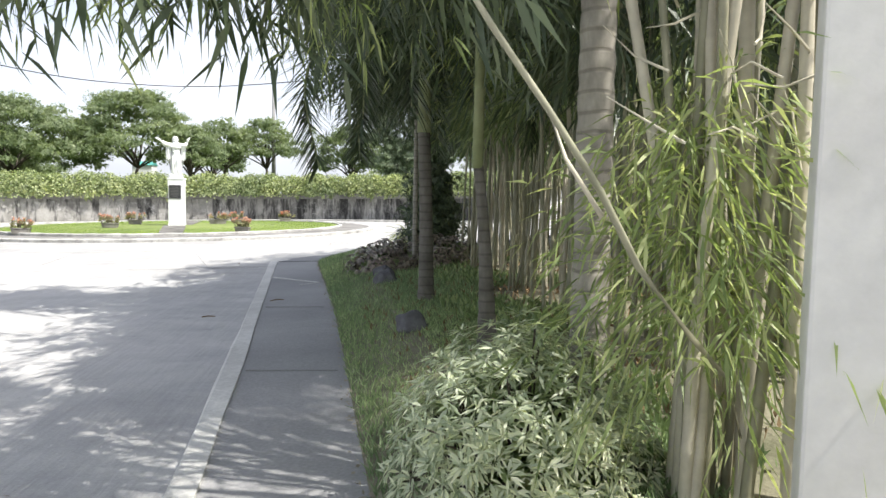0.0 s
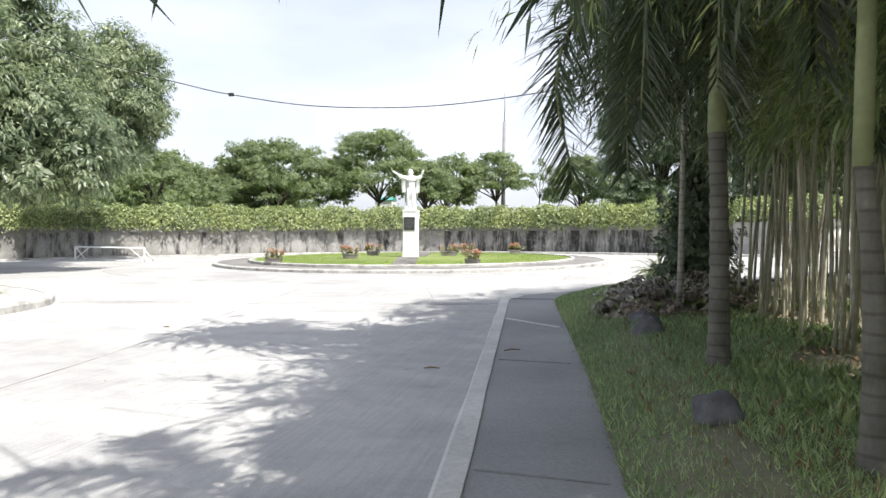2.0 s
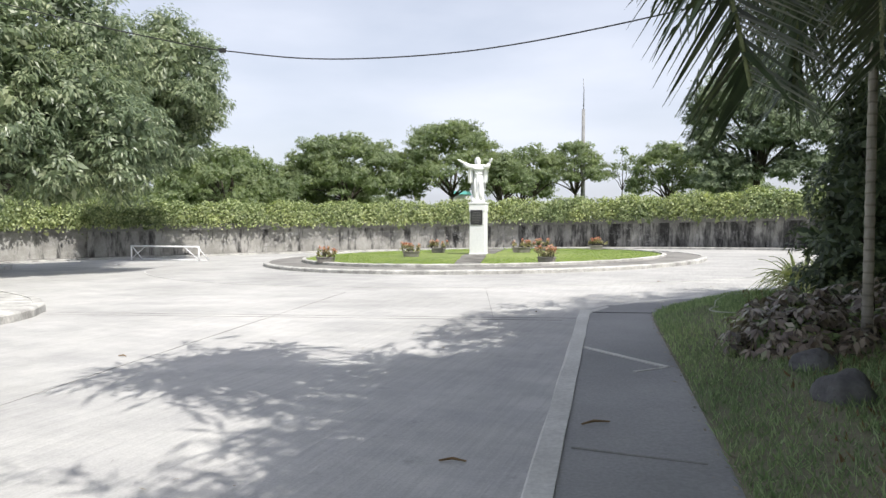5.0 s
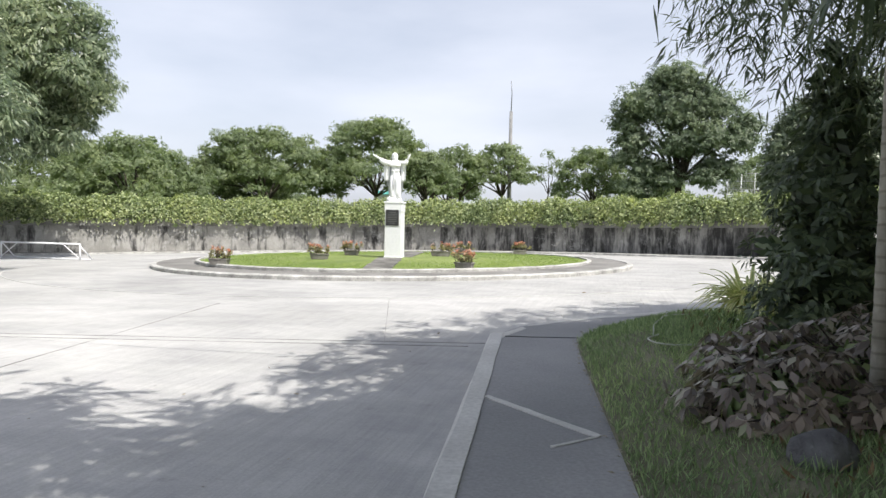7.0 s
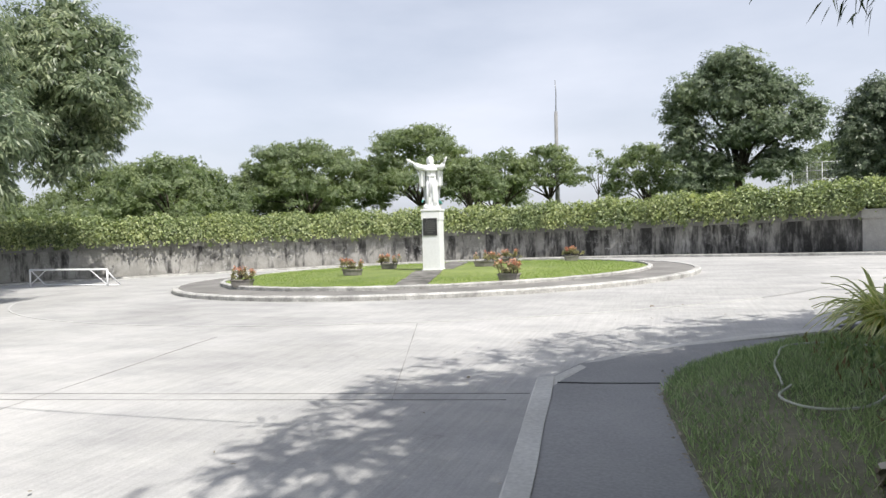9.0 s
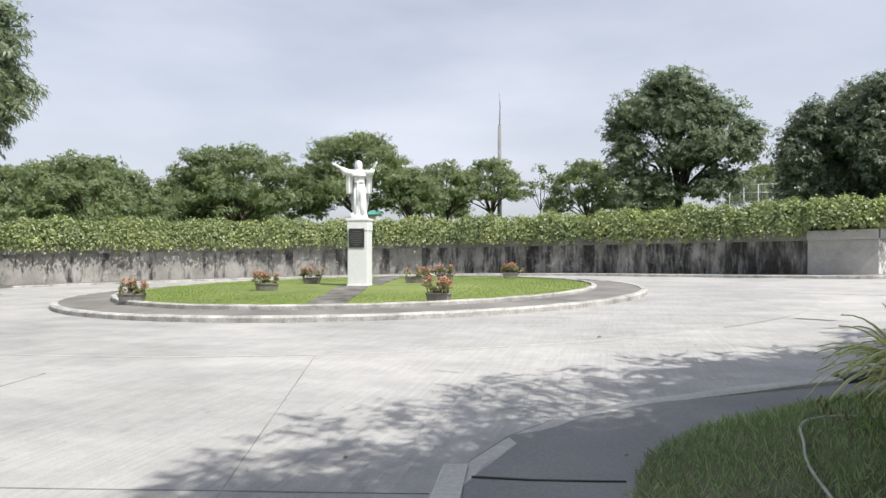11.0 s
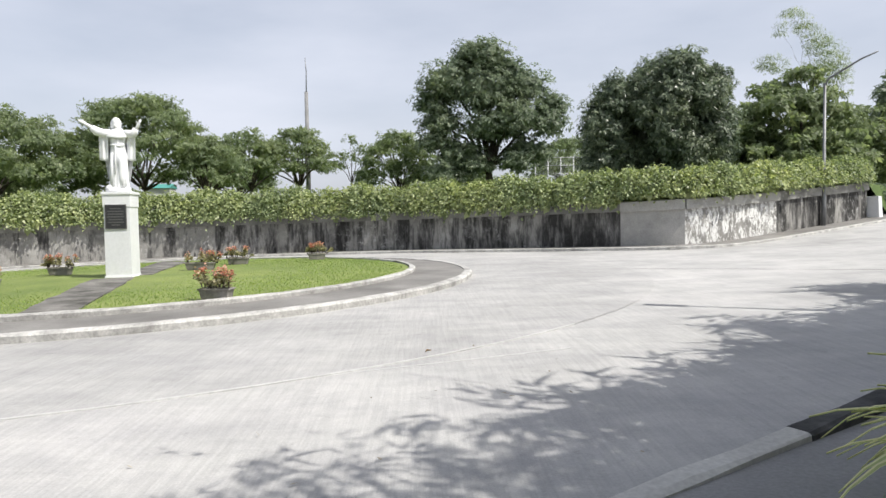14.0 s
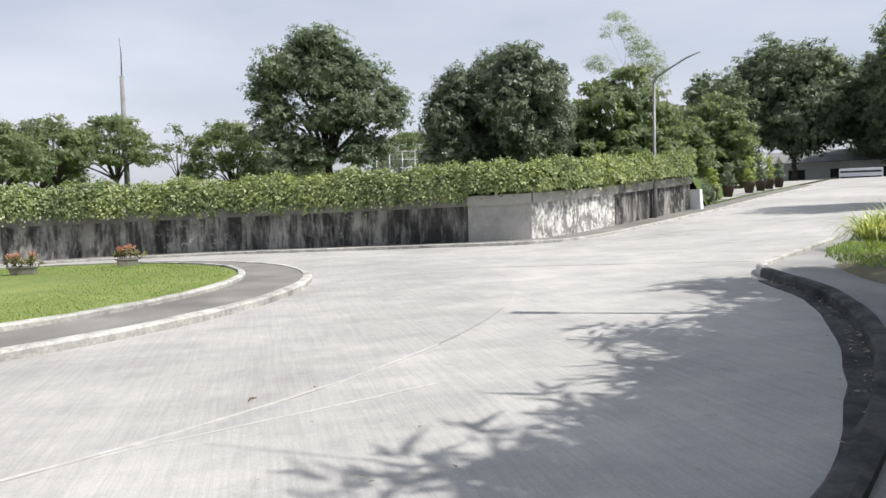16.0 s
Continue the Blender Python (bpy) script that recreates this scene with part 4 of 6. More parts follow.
st = obj("statue", *statue_mesh(), M_STATUE, smooth=True)
st.location = (-0.1, 0.31, 2.23)
st.rotation_euler.z = radians(17)
tagged(st, "white painted robed statue with both arms raised", "statue")


# ---- planters on the island ----
def planter(x, y, turn, label, wide=0.52):
    z = lawn_z(x, y)
    rng = np.random.default_rng(int(abs(x * 71 + y * 37)) + 3)
    t = thing("flower_trough", (x, y, z), label, "planter", "flower troughs on the island")
    t.rotation_euler.z = radians(turn)
    bm = box_bm(wide, 0.26, 0.19, 0.012, 1.0)
    for v in bm.verts:
        s = 0.86 + 0.14 * (v.co.z / 0.19)
        v.co.x *= s
        v.co.y *= s
    part("trough", bm, M_POT, t)
    o = part("rim", box_bm(wide + 0.03, 0.29, 0.03, 0.008), M_POT, t)
    o.location.z = 0.172
    o = part("earth", box_bm(wide - 0.04, 0.22, 0.02, 0.0), M_SOIL, t)
    o.location.z = 0.19
    n = 640
    stems = 18
    sx = rng.uniform(-wide * 0.6, wide * 0.6, stems)
    sy = rng.uniform(-0.1, 0.1, stems)
    h = rng.uniform(0.06, 0.32, stems)
    lean = rng.normal(size=(stems, 2)) * 0.07
    ch = [tube_arrays([(sx[i], sy[i], 0.18), (sx[i] + lean[i, 0], sy[i] + lean[i, 1], 0.2 + h[i])], [0.012, 0.007], 5) for i in range(stems)]
    tagged(obj("stalk", *join_arrays(ch), M_BARK, t), kind="stuff")
    i = rng.integers(0, stems, n)
    top = np.stack([sx[i] + lean[i, 0], sy[i] + lean[i, 1], 0.2 + h[i] * rng.uniform(0.45, 1.0, n)], axis=1)
    d = on_sphere(rng, n, 0.6)
    fast("leaves", leaf_quads(top, d, on_sphere(rng, n, 1.0), rng.uniform(0.06, 0.12, n), rng.uniform(0.025, 0.04, n), 0.2), 4, L_POTTED, t, "pale green leaf rosettes")
    m = 190
    i = rng.integers(0, 7, m)
    i = np.argsort(-h)[i]
    top = np.stack([sx[i] + lean[i, 0], sy[i] + lean[i, 1], 0.2 + h[i]], axis=1) + rng.normal(size=(m, 3)) * 0.035
    fast("flower", leaf_quads(top, on_sphere(rng, m, 0.8), on_sphere(rng, m, 1.0), 0.048, 0.045, 0.0, 0.5), 4, L_FLOWER, t, "small red flower heads")["kind"] = "stuff"
    return t


for x, y, a, w in ((-3.75, -5.5, 8, 0.6), (-2.1, -1.9, 4, 0.62), (-2.4, 1.8, -5, 0.58), (1.3, 1.9, 6, 0.78), (1.75, 4.0, 0, 0.6), (3.85, -5.2, -8, 0.52), (3.9, 5.4, 10, 0.56)):
    planter(x, y, a, "grey concrete trough with red-flowered succulent plants", w)

# ---- low goal frame near the wall ----
goal = thing("goal_frame", (-14.1, -1.9, g(-14.1, -1.9)), "low white painted tube goal frame on the concrete", "goal frame")
def rod(parent, name, a, b, r, material, seg=8):
    return obj(name, *tube_arrays([a, b], [r, r], seg), material, parent, smooth=True)
rod(goal, "crossbar", (-1.85, 0, 0.66), (1.85, 0.1, 0.66), 0.035, M_WHITE)
for s in (-1, 1):
    rod(goal, "post", (1.85 * s, 0.05 * (s + 1), 0), (1.85 * s, 0.05 * (s + 1), 0.66), 0.035, M_WHITE)
    rod(goal, "brace", (1.85 * s, 0.05, 0.12), (1.85 * s - 0.75 * s, 0.05, 0.64), 0.02, M_WHITE)
    rod(goal, "back_stay", (1.85 * s, 0.05, 0.64), (1.9 * s, 0.7, 0.02), 0.025, M_WHITE)
rod(goal, "ground_bar", (-1.9, 0.7, 0.03), (1.9, 0.7, 0.03), 0.025, M_WHITE)


# ---- hedge on the wall ----
def hedge(line, name, seed, per_m=560, label="", low=-0.22):
    rng = np.random.default_rng(seed)
    pts = np.array(line)
    seg = np.linalg.norm(np.diff(pts, axis=0), axis=1)
    cum = np.concatenate([[0], np.cumsum(seg)])
    n = int(cum[-1] * per_m)
    s = rng.uniform(0, cum[-1], n)
    i = np.clip(np.searchsorted(cum, s) - 1, 0, len(seg) - 1)
    u = ((s - cum[i]) / seg[i])[:, None]
    p = pts[i] * (1 - u) + pts[i + 1] * u
    d = unit(pts[i + 1] - pts[i])
    nl = np.stack([-d[:, 1], d[:, 0]], axis=1)
    zg = np.array([g(a, b) for a, b in p])
    a = rng.uniform(low, math.pi * 1.02, n)       # from the hanging front over the top to the back
    bulge = 1 + 0.1 * np.sin(s * 1.9) + 0.08 * np.sin(s * 4.7 + 1) + rng.normal(size=n) * 0.07
    rr = np.where(rng.uniform(size=n) < 0.25, rng.uniform(0.55, 0.85, n), 1.0) * bulge
    off = 0.3 - np.cos(a) * 0.72 * rr
    z = zg + WALL_TOP + 0.1 + np.where(a < 0, np.sin(a) * 1.3, np.sin(a) * 0.98) * rr
    hang = rng.uniform(size=n) < 0.05
    z = np.where(hang, z - rng.uniform(0, 0.35, n), z)
    c = np.stack([p[:, 0] + nl[:, 0] * off, p[:, 1] + nl[:, 1] * off, z], axis=1)
    out = np.stack([-nl[:, 0] * np.cos(a), -nl[:, 1] * np.cos(a), np.sin(a)], axis=1)
    dd = unit(out * 0.5 + rng.normal(size=(n, 3)) * 0.6 + np.array([0, 0, -0.35]))
    nr = unit(out + np.array([0, 0, 0.4]) + rng.normal(size=(n, 3)) * 0.4)
    sz = rng.uniform(0.08, 0.155, n)
    h = thing(name, (line[0][0], line[0][1], g(*line[0])), label, "hedge")
    q = leaf_quads(c, dd, nr, sz, sz * 0.72, 0.15) - np.array(h.location)
    fast("foliage", q, 4, L_HEDGE, h)
    m = n // 8
    j = rng.integers(0, n, m)
    c2 = c[j] - out[j] * 0.25
    fast("inner_leaves", leaf_quads(c2, unit(rng.normal(size=(m, 3))), out[j], 0.34, 0.28, 0.1) - np.array(h.location), 4, L_HEDGE, h)
    ch = []
    for k in range(0, len(line) - 1, 2):
        x, y = line[k]
        b = Vector((x, y, g(x, y) + WALL_TOP - 0.1)) - h.location
        dv = Vector((line[k + 1][0] - x, line[k + 1][1] - y, 0)).normalized()
        nv = Vector((-dv.y, dv.x, 0)) * 0.45
        ch.append(tube_arrays([b + nv, b + nv + Vector((0.1, 0.05, 0.45)), b + nv * 0.6 + Vector((0, 0.1, 0.9))], [0.03, 0.02, 0.01], 5))
    tagged(obj("stalk", *join_arrays(ch), M_BARK, h), kind="stuff")
    return h


hedge(WALL_MAIN, "wall_hedge", 5, 1150, "clipped light green hedge spilling over the wall top")
hedge(WALL_PANEL + WALL_FLAKE[1:] + WALL_EAST[1:], "wall_hedge", 6, 1250, "yellow-green hedge spilling over the east wall", 0.04)


# ---- trees ----
def umbrella(rng, x, y, zb, top, w):
    """Flat leafy pads laid over a low uneven dome, with hanging boughs at the rim and a thinner layer beneath."""
    lobes = []
    h = top - zb
    n = int(30 + w * 6)
    ph = rng.uniform(0, 6.28, 3)
    for k in range(n):
        a, r = 2.4 * k + rng.uniform(-0.3, 0.3), math.sqrt((k + 0.5) / n)
        edge = 1 + 0.13 * math.sin(2 * a + ph[0]) + 0.1 * math.sin(3 * a + ph[1]) + 0.06 * math.sin(5 * a + ph[2])
        s = w * rng.uniform(0.11, 0.22) + 0.2
        flat = rng.uniform(0.36, 0.55)
        lift = (1 - r ** 2.3) * rng.uniform(0.78, 1.0)
        lobes.append((x + r * edge * w * math.cos(a), y + r * edge * w * math.sin(a), zb + (h - s * flat) * lift, s, s, s * flat))
    for k in range(n // 2):
        a, r = rng.uniform(0, 2 * math.pi), math.sqrt(rng.uniform(0.1, 1))
        s = w * rng.uniform(0.1, 0.17) + 0.2
        lobes.append((x + r * w * math.cos(a), y + r * w * math.sin(a), zb + h * (1 - r ** 2.3) * rng.uniform(0.2, 0.75) - 0.12 * h * r, s, s, s * 0.5))
    rng.shuffle(lobes)
    return [tuple(q) for q in lobes]


RAIN = "spreading rain tree with a flat layered green crown"
FAR_TREES = [(-29.3, 21.6, 2.2, 8.2, 6.2), (-26.3, 37.4, 4.9, 11.0, 7.5), (-16.5, 42.2, 5.8, 12.7, 6.7), (-10.8, 41, 4.9, 8.8, 3.2), (-9.6, 50.7, 6.2, 10.5, 3.9), (-5.4, 53.6, 6.4, 11.2, 3.9), (5.1, 50.7, 5.2, 10.5, 4.1), (-35, 47, 3.6, 9.6, 7.4), (-44, 33, 2.8, 9.4, 8.0), (-54, 20, 2.6, 9.4, 8.6), (25, 64, 6.4, 11.0, 4.8), (-13.5, 60, 5.2, 8.8, 4.0), (12, 64, 5.0, 8.8, 4.0)]
for k, (x, y, zb, top, w) in enumerate(FAR_TREES):
    lob = umbrella(np.random.default_rng(21 + k), x, y, zb, top, w)
    tree("rain_tree", (x, y, 1.7), (x + 0.3, y, max(2.6, zb - 1.7)), lob, L_RAIN, 30, 0.23, 0.115, RAIN, 0.22, 21 + k, "tree", "trees beyond the wall", 0.12, 0.3, 0.4, 0.08)
# thin sparse tree between the crowns
tree("sapling", (0.4, 52.4, 1.7), (0.3, 52.4, 5.0), [(-0.6, 52.4, 7.9, 1.0, 1.0, 0.5), (1.2, 52.4, 8.4, 0.9, 0.9, 0.5), (0.3, 52.8, 9.4, 0.9, 0.9, 0.5), (-1.0, 52.0, 6.8, 0.8, 0.8, 0.35), (1.6, 52.6, 7.2, 0.8, 0.8, 0.35), (0.4, 52.2, 7.6, 0.8, 0.8, 0.4)], L_RAIN, 18, 0.22, 0.1, "slender tree with a thin airy crown", 0.1, 40, "tree", "trees beyond the wall", 0.15, 0.3)


def rounded(rng, x, y, z, rx, rz, n=26):
    """Billowing lobes spread evenly over an egg-shaped crown."""
    lobes = []
    for k in range(n):
        u = 1 - 2 * (k + 0.5) / n
        a = 2.4 * k + rng.uniform(-0.35, 0.35)
        f = rng.uniform(0.6, 0.8)
        s = rx * rng.uniform(0.26, 0.4)
        q = math.sqrt(1 - u * u)
        lobes.append((x + q * math.cos(a) * rx * f, y + q * math.sin(a) * rx * f, z + u * rz * f, s, s, s * rng.uniform(0.75, 0.95)))
    lobes.append((x, y, z, rx * 0.5, rx * 0.5, rz * 0.5))
    rng.shuffle(lobes)
    return [tuple(q) for q in lobes]


BIG = [(10.0, 43, 13.0, 2.4, 2.4, 2.1), (13.2, 43, 15.0, 2.3, 2.2, 1.8), (12.8, 43, 12.2, 3.2, 3, 2.4), (16.2, 43, 12.6, 2.4, 2.2, 1.8), (18.0, 43, 9.9, 2.0, 2, 1.7), (15.4, 42, 10.0, 2.6, 2.6, 1.8), (9.3, 43, 9.8, 1.9, 2, 1.7), (10.6, 42.5, 7.2, 2.1, 2, 1.5), (16.6, 43.5, 7.4, 2.2, 2.2, 1.4), (8.6, 43.5, 11.6, 1.7, 1.7, 1.3), (11.6, 44, 14.6, 1.6, 1.6, 1.2), (15.2, 44, 14.2, 1.5, 1.5, 1.1), (13.0, 42, 9.2, 2.3, 2.0, 1.6), (9.8, 42.2, 5.6, 1.9, 1.8, 1.3), (10.6, 42.4, 4.4, 1.6, 1.6, 1.1), (12.0, 42.0, 6.4, 1.6, 1.5, 1.2), (8.6, 42.8, 8.2, 1.5, 1.5, 1.2), (15.3, 42.0, 6.4, 1.6, 1.5, 1.2), (11.9, 43, 15.4, 1.5, 1.5, 1.2), (18.6, 43.4, 11.2, 1.4, 1.4, 1.2)]
BIG = [(13.3 + (x - 13.3) * 1.06, y, 10.6 + (z - 10.6) * 1.06, a, b, c * 0.95) for x, y, z, a, b, c in BIG]
tree("tall_tree", (13.4, 44, 1.7), (13.3, 44, 5.5), BIG, L_NEEM, 46, 0.26, 0.13, "tall green tree with a dense rounded crown behind the wall", 0.42, 51, "tree", "", 0.2, 0.3, 0.2, 0.25)

DK = rounded(np.random.default_rng(52), 22.9, 25.0, 6.6, 3.8, 5.1, 34) + [(18.5, 25, 7.0, 1.5, 1.5, 1.9), (18.5, 25, 4.6, 1.5, 1.5, 1.6), (19.4, 25, 8.6, 1.4, 1.4, 1.5), (19.2, 25, 5.2, 1.7, 1.7, 1.8), (19.4, 25, 3.4, 1.6, 1.6, 1.4), (24.6, 25, 3.2, 2.0, 2.0, 1.4), (21.6, 24.4, 3.2, 1.9, 1.8, 1.4)]
tree("mango_tree", (22.5, 25, 1.8), (22.5, 25, 4.5), DK, L_MANGO, 120, 0.22, 0.085, "dark dense mango tree above the east hedge", 0.4, 52, "tree", "", 0.3, 0.22, 0.1, 0.4)

for x, y, zb, top, w, sd in ((32.4, 29.2, 3.8, 11.6, 4.5, 54), (28.8, 31.5, 3.6, 9.6, 3.6, 58), (45.0, 35.0, 4.2, 11.0, 3.4, 55), (39.5, 33.5, 3.6, 9.4, 3.4, 56)):
    lob = umbrella(np.random.default_rng(sd), x, y, zb, top, w) + umbrella(np.random.default_rng(sd + 50), x, y, zb - 0.9, zb + (top - zb) * 0.45, w * 0.85)
    tree("rain_tree", (x, y, 2.0), (x, y, zb - 0.3), lob, L_RAIN, 34, 0.26, 0.13, "green tree with layered leafy boughs beside the road", 0.25, sd, "tree", "trees by the road", 0.15, 0.22, 0.35, 0.2)
# wispy bamboo top over the trees
tree("bamboo_clump", (37.4, 36, 2.0), (37.8, 36, 10), [(38.9, 36, 13.2, 1.3, 1.3, 1.7), (37.2, 36, 16.0, 0.7, 0.7, 0.9), (36.2, 36, 16.9, 0.7, 0.7, 0.4), (39.8, 36, 12.4, 1.1, 1.1, 1.4), (38.2, 36, 14.8, 0.9, 0.9, 1.0), (34.6, 36, 13.0, 1.1, 1.1, 0.6), (35.4, 36, 15.6, 0.45, 0.45, 0.6)], L_BAMBOO, 130, 0.16, 0.03, "pale feathery bamboo rising over the trees", 0.03, 57, "bamboo", "", 0.6, 0.35, 0.1, 0.03)
for x, y, z, rx, rz, sd in ((62, 45, 11.8, 6.6, 6.8, 60), (54, 46.5, 9.6, 4.4, 5.0, 61), (67, 35, 11.8, 5.6, 7.0, 62), (72, 42, 11.4, 6.4, 6.6, 63), (76, 28, 11.5, 7, 7.6, 64)):
    lob = rounded(np.random.default_rng(sd), x, y, z, rx, rz, 30)
    tree("shade_tree", (x, y, 2.2), (x, y, 5.6), lob, L_NEEM, 26, 0.34, 0.17, "tall dark shade tree at the end of the road", 0.34, sd, "tree", "trees at the road end", 0.25, 0.36, 0.2, 0.2)

# big mango at the west side: lobes (x, y, z, radius)
MG = [(-14.4, -12.1, 8.6, 2.3), (-13.2, -10.4, 9.2, 1.9), (-12.0, -9.0, 9.7, 1.3), (-11.5, -11.5, 6.9, 1.9), (-11.4, -8.3, 7.7, 1.7), (-8.9, -9.1, 4.2, 1.3), (-10.2, -9.9, 5.2, 1.6), (-11.3, -11.9, 4.6, 1.9), (-12.7, -13.2, 5.8, 2.2), (-12.3, -13.7, 3.3, 1.9), (-11.2, -12.6, 2.7, 1.1), (-10.2, -10.5, 3.1, 1.2), (-9.1, -9.2, 3.1, 1.0), (-12.6, -8.2, 5.0, 2.4), (-15.5, -9.5, 7.0, 2.6), (-16.0, -12.5, 5.0, 2.4), (-13.2, -6.2, 6.2, 1.8)]
MG = [(x, y, z, r * 1.05, r * 1.05, r * 0.93) for x, y, z, r in MG] + rounded(np.random.default_rng(71), -13.9, -2.2, 7.0, 2.9, 3.9, 24)
tree("mango_tree", (-15.6, -10.8, g(-16, -11) + 0.17), (-14.8, -9.0, 2.5), MG, L_PALEMANGO, 95, 0.2, 0.066, "large dense mango tree with long drooping leaves", 0.36, 70, "tree", "", 0.45, 0.3, 0.15, 0.25)


# ---- palms ----
def frond(rng, origin, azim, elev, length, parent, droop=1.0, dens=125, leafL=0.36, plume=0.6, path=None, wide=0.019):
    o = np.array(origin)
    h = np.array([math.cos(azim), math.sin(azim), 0])
    n = 14
    pts, p, e = [], o.copy(), elev
    for k in range(n + 1):
        pts.append(p.copy())
        p = p + (h * math.cos(e) + np.array([0, 0, math.sin(e)])) * length / n
        e = max(-1.5, e - droop * (0.06 + 0.2 * k / n))
    pts = np.array(pts)
    if path is not None:
        s = np.linspace(0, 1, len(path))
        pts = np.stack([np.polyval(np.polyfit(s, np.array(path)[:, j], 4), np.linspace(0, 1, n + 1)) for j in range(3)], axis=1)
    f = thing_part("frond", parent)
    obj("stalk", *tube_arrays([tuple(q) for q in pts], [0.022 * (1 - 0.85 * k / n) + 0.003 for k in range(n + 1)], 6), M_SHAFT, f)
    m = dens * 2
    t = np.linspace(0.12, 1.0, m)
    idx = np.clip((t * n).astype(int), 0, n - 1)
    u = (t * n - idx)[:, None]
    c = pts[idx] * (1 - u) + pts[idx + 1] * u
    d = unit(pts[idx + 1] - pts[idx])
    side = unit(np.cross(d, np.array([0, 0, 1.0])) + 1e-5)
    if path is not None:      # a hanging plume turns its flat side to the road
        side = unit(np.cross(d, np.array([0.25, 0.97, 0.1])))
    upv = np.cross(side, d)
    sg = np.where(np.arange(m) % 2 == 0, 1.0, -1.0)[:, None]
    roll = rng.normal(size=(m, 1)) * plume
    ld = unit(side * sg * np.cos(roll) + upv * np.sin(roll) + d * (0.75 if path is None else 0.9) + np.array([0, 0, -0.25 if path is None else 0.0]))
    L = leafL * (0.55 + 0.6 * np.sin(np.clip(t, 0, 1) * math.pi * 0.85)) * rng.uniform(0.85, 1.1, m)
    q = strap_quads(c, ld, L, np.full(m, wide), rng.uniform(0.15, 0.4, m) * (1 if path is None else 0.25), 3)
    fast("foliage", q, 4, L_PALM_DIMBAMBOO, f)
    return f


def thing_part(name, parent):
    e = new(name, None)
    e.parent = parent
    return e


def palm(x, y, height, r0, r1, azims, label, seed, length=2.4, shaft=0.7, ringed=0.11, lean=(0, 0), elev=(0.2, 1.0), droop=1.0, bark=M_PALMBARK):
    rng = np.random.default_rng(seed)
    z0 = g(x, y) + VZ
    t = thing("palm", (x, y, z0), label, "palm", "palms on the verge")
    n = int(height / (ringed / 3))
    pts, rad = [], []
    for k in range(n + 1):
        s = k / n
        pts.append((lean[0] * s * s, lean[1] * s * s, -0.1 + (height + 0.1) * s))
        base = r1 + (r0 - r1) * (1 - s) ** 1.4 + (0.35 * r0 * math.exp(-s * height / 0.18))
        rad.append(base * (1.0 if k % 3 else 0.93))
    obj("trunk", *tube_arrays(pts, rad, 16), bark, t, smooth=True)
    tx, ty = lean
    obj("crownshaft", *tube_arrays([(tx, ty, height - 0.05), (tx, ty, height + shaft * 0.4), (tx, ty, height + shaft)], [r1 * 1.08, r1 * 0.95, r1 * 0.55], 14), M_SHAFT, t, "smooth pale green crownshaft", smooth=True)
    for a in azims:
        if isinstance(a, tuple):
            frond(rng, (tx, ty, height + shaft * 0.9), radians(a[0]), a[1], a[2], t, a[3])
            continue
        frond(rng, (tx, ty, height + shaft * rng.uniform(0.7, 1.0)), radians(a), rng.uniform(*elev), length * rng.uniform(0.9, 1.1), t, droop * rng.uniform(0.9, 1.15))
    return t


palm(9.98, -27.6, 4.4, 0.092, 0.08, (20, 75, 105, (150, 1.0, 1.7, 1.2), (190, 1.0, 1.7, 1.2), 245, 290, 340), "grey-brown ringed palm trunk on the verge", 81, 2.6, 0.9, 0.16)
palm(9.82, -25.5, 1.45, 0.078, 0.04, (60, 120, 165, 205, 250, 320), "young palm with a pale slender upper trunk", 82, 2.2, 2.3, 0.12, (-0.1, 0.0), (0.1, 0.8), 1.2, M_SHADEBARK)
hung = palm(9.49, -23.07, 1.95, 0.09, 0.07, (20, 80, 125, (150, 0.9, 1.6, 1.3), (243, 0.45, 2.6, 2.0), (262, 0.5, 2.5, 1.9), (285, 0.5, 2.4, 1.8), 320), "grey ringed palm with drooping feathery fronds", 83, 2.2, 1.35, 0.12, (-0.05, 0.03), (0.1, 0.8), 1.25, M_SHADEBARK)
palm(9.52, -19.5, 3.2, 0.045, 0.034, (10, 70, 140, 300), "slim young palm beside the bronze shrubs", 84, 1.5, 0.6, 0.12, (0.0, 0.0), (0.2, 0.9), 1.1)

# two plumes of the ringed palm hang out over the sidewalk
for sd, arc_ in ((88, [(9.45, -23.1, 3.35), (8.9, -23.4, 3.55), (8.42, -23.65, 3.2), (8.24, -23.72, 2.8), (8.22, -23.74, 2.3), (8.34, -23.7, 1.84)]),
                 (89, [(9.45, -23.1, 3.3), (9.1, -23.25, 3.42), (8.82, -23.38, 3.1), (8.72, -23.44, 2.55), (8.74, -23.42, 1.95)])):
    frond(np.random.default_rng(sd), (0, 0, 3.3), 0, 0, 1, hung, 1.0, 115, 0.36, 0.5, [Vector(p) - hung.location for p in arc_], 0.026)


# ---- bamboo ----
def culm_mesh(seed, height, r, arch, material):
    rr = random.Random(seed)
    pts, rad = [], []
    nodes = max(6, int(height / 0.34))
    for k in range(nodes):
        for dz, f in ((0.0, 1.12), (0.02, 1.0), (0.32, 1.0)):
            s = min(1.0, (k * 0.34 + dz) / height)
            pts.append((arch * s ** 2.2, 0.05 * math.sin(s * 5 + seed), s * height))
            rad.append(r * (1 - 0.72 * s) * f)
    me = bpy.data.meshes.new("culm")
    v, f = tube_arrays(pts, rad, 7)
    me.from_pydata([tuple(q) for q in v], [], f)
    me.materials.append(material)
    me.shade_smooth()
    return me


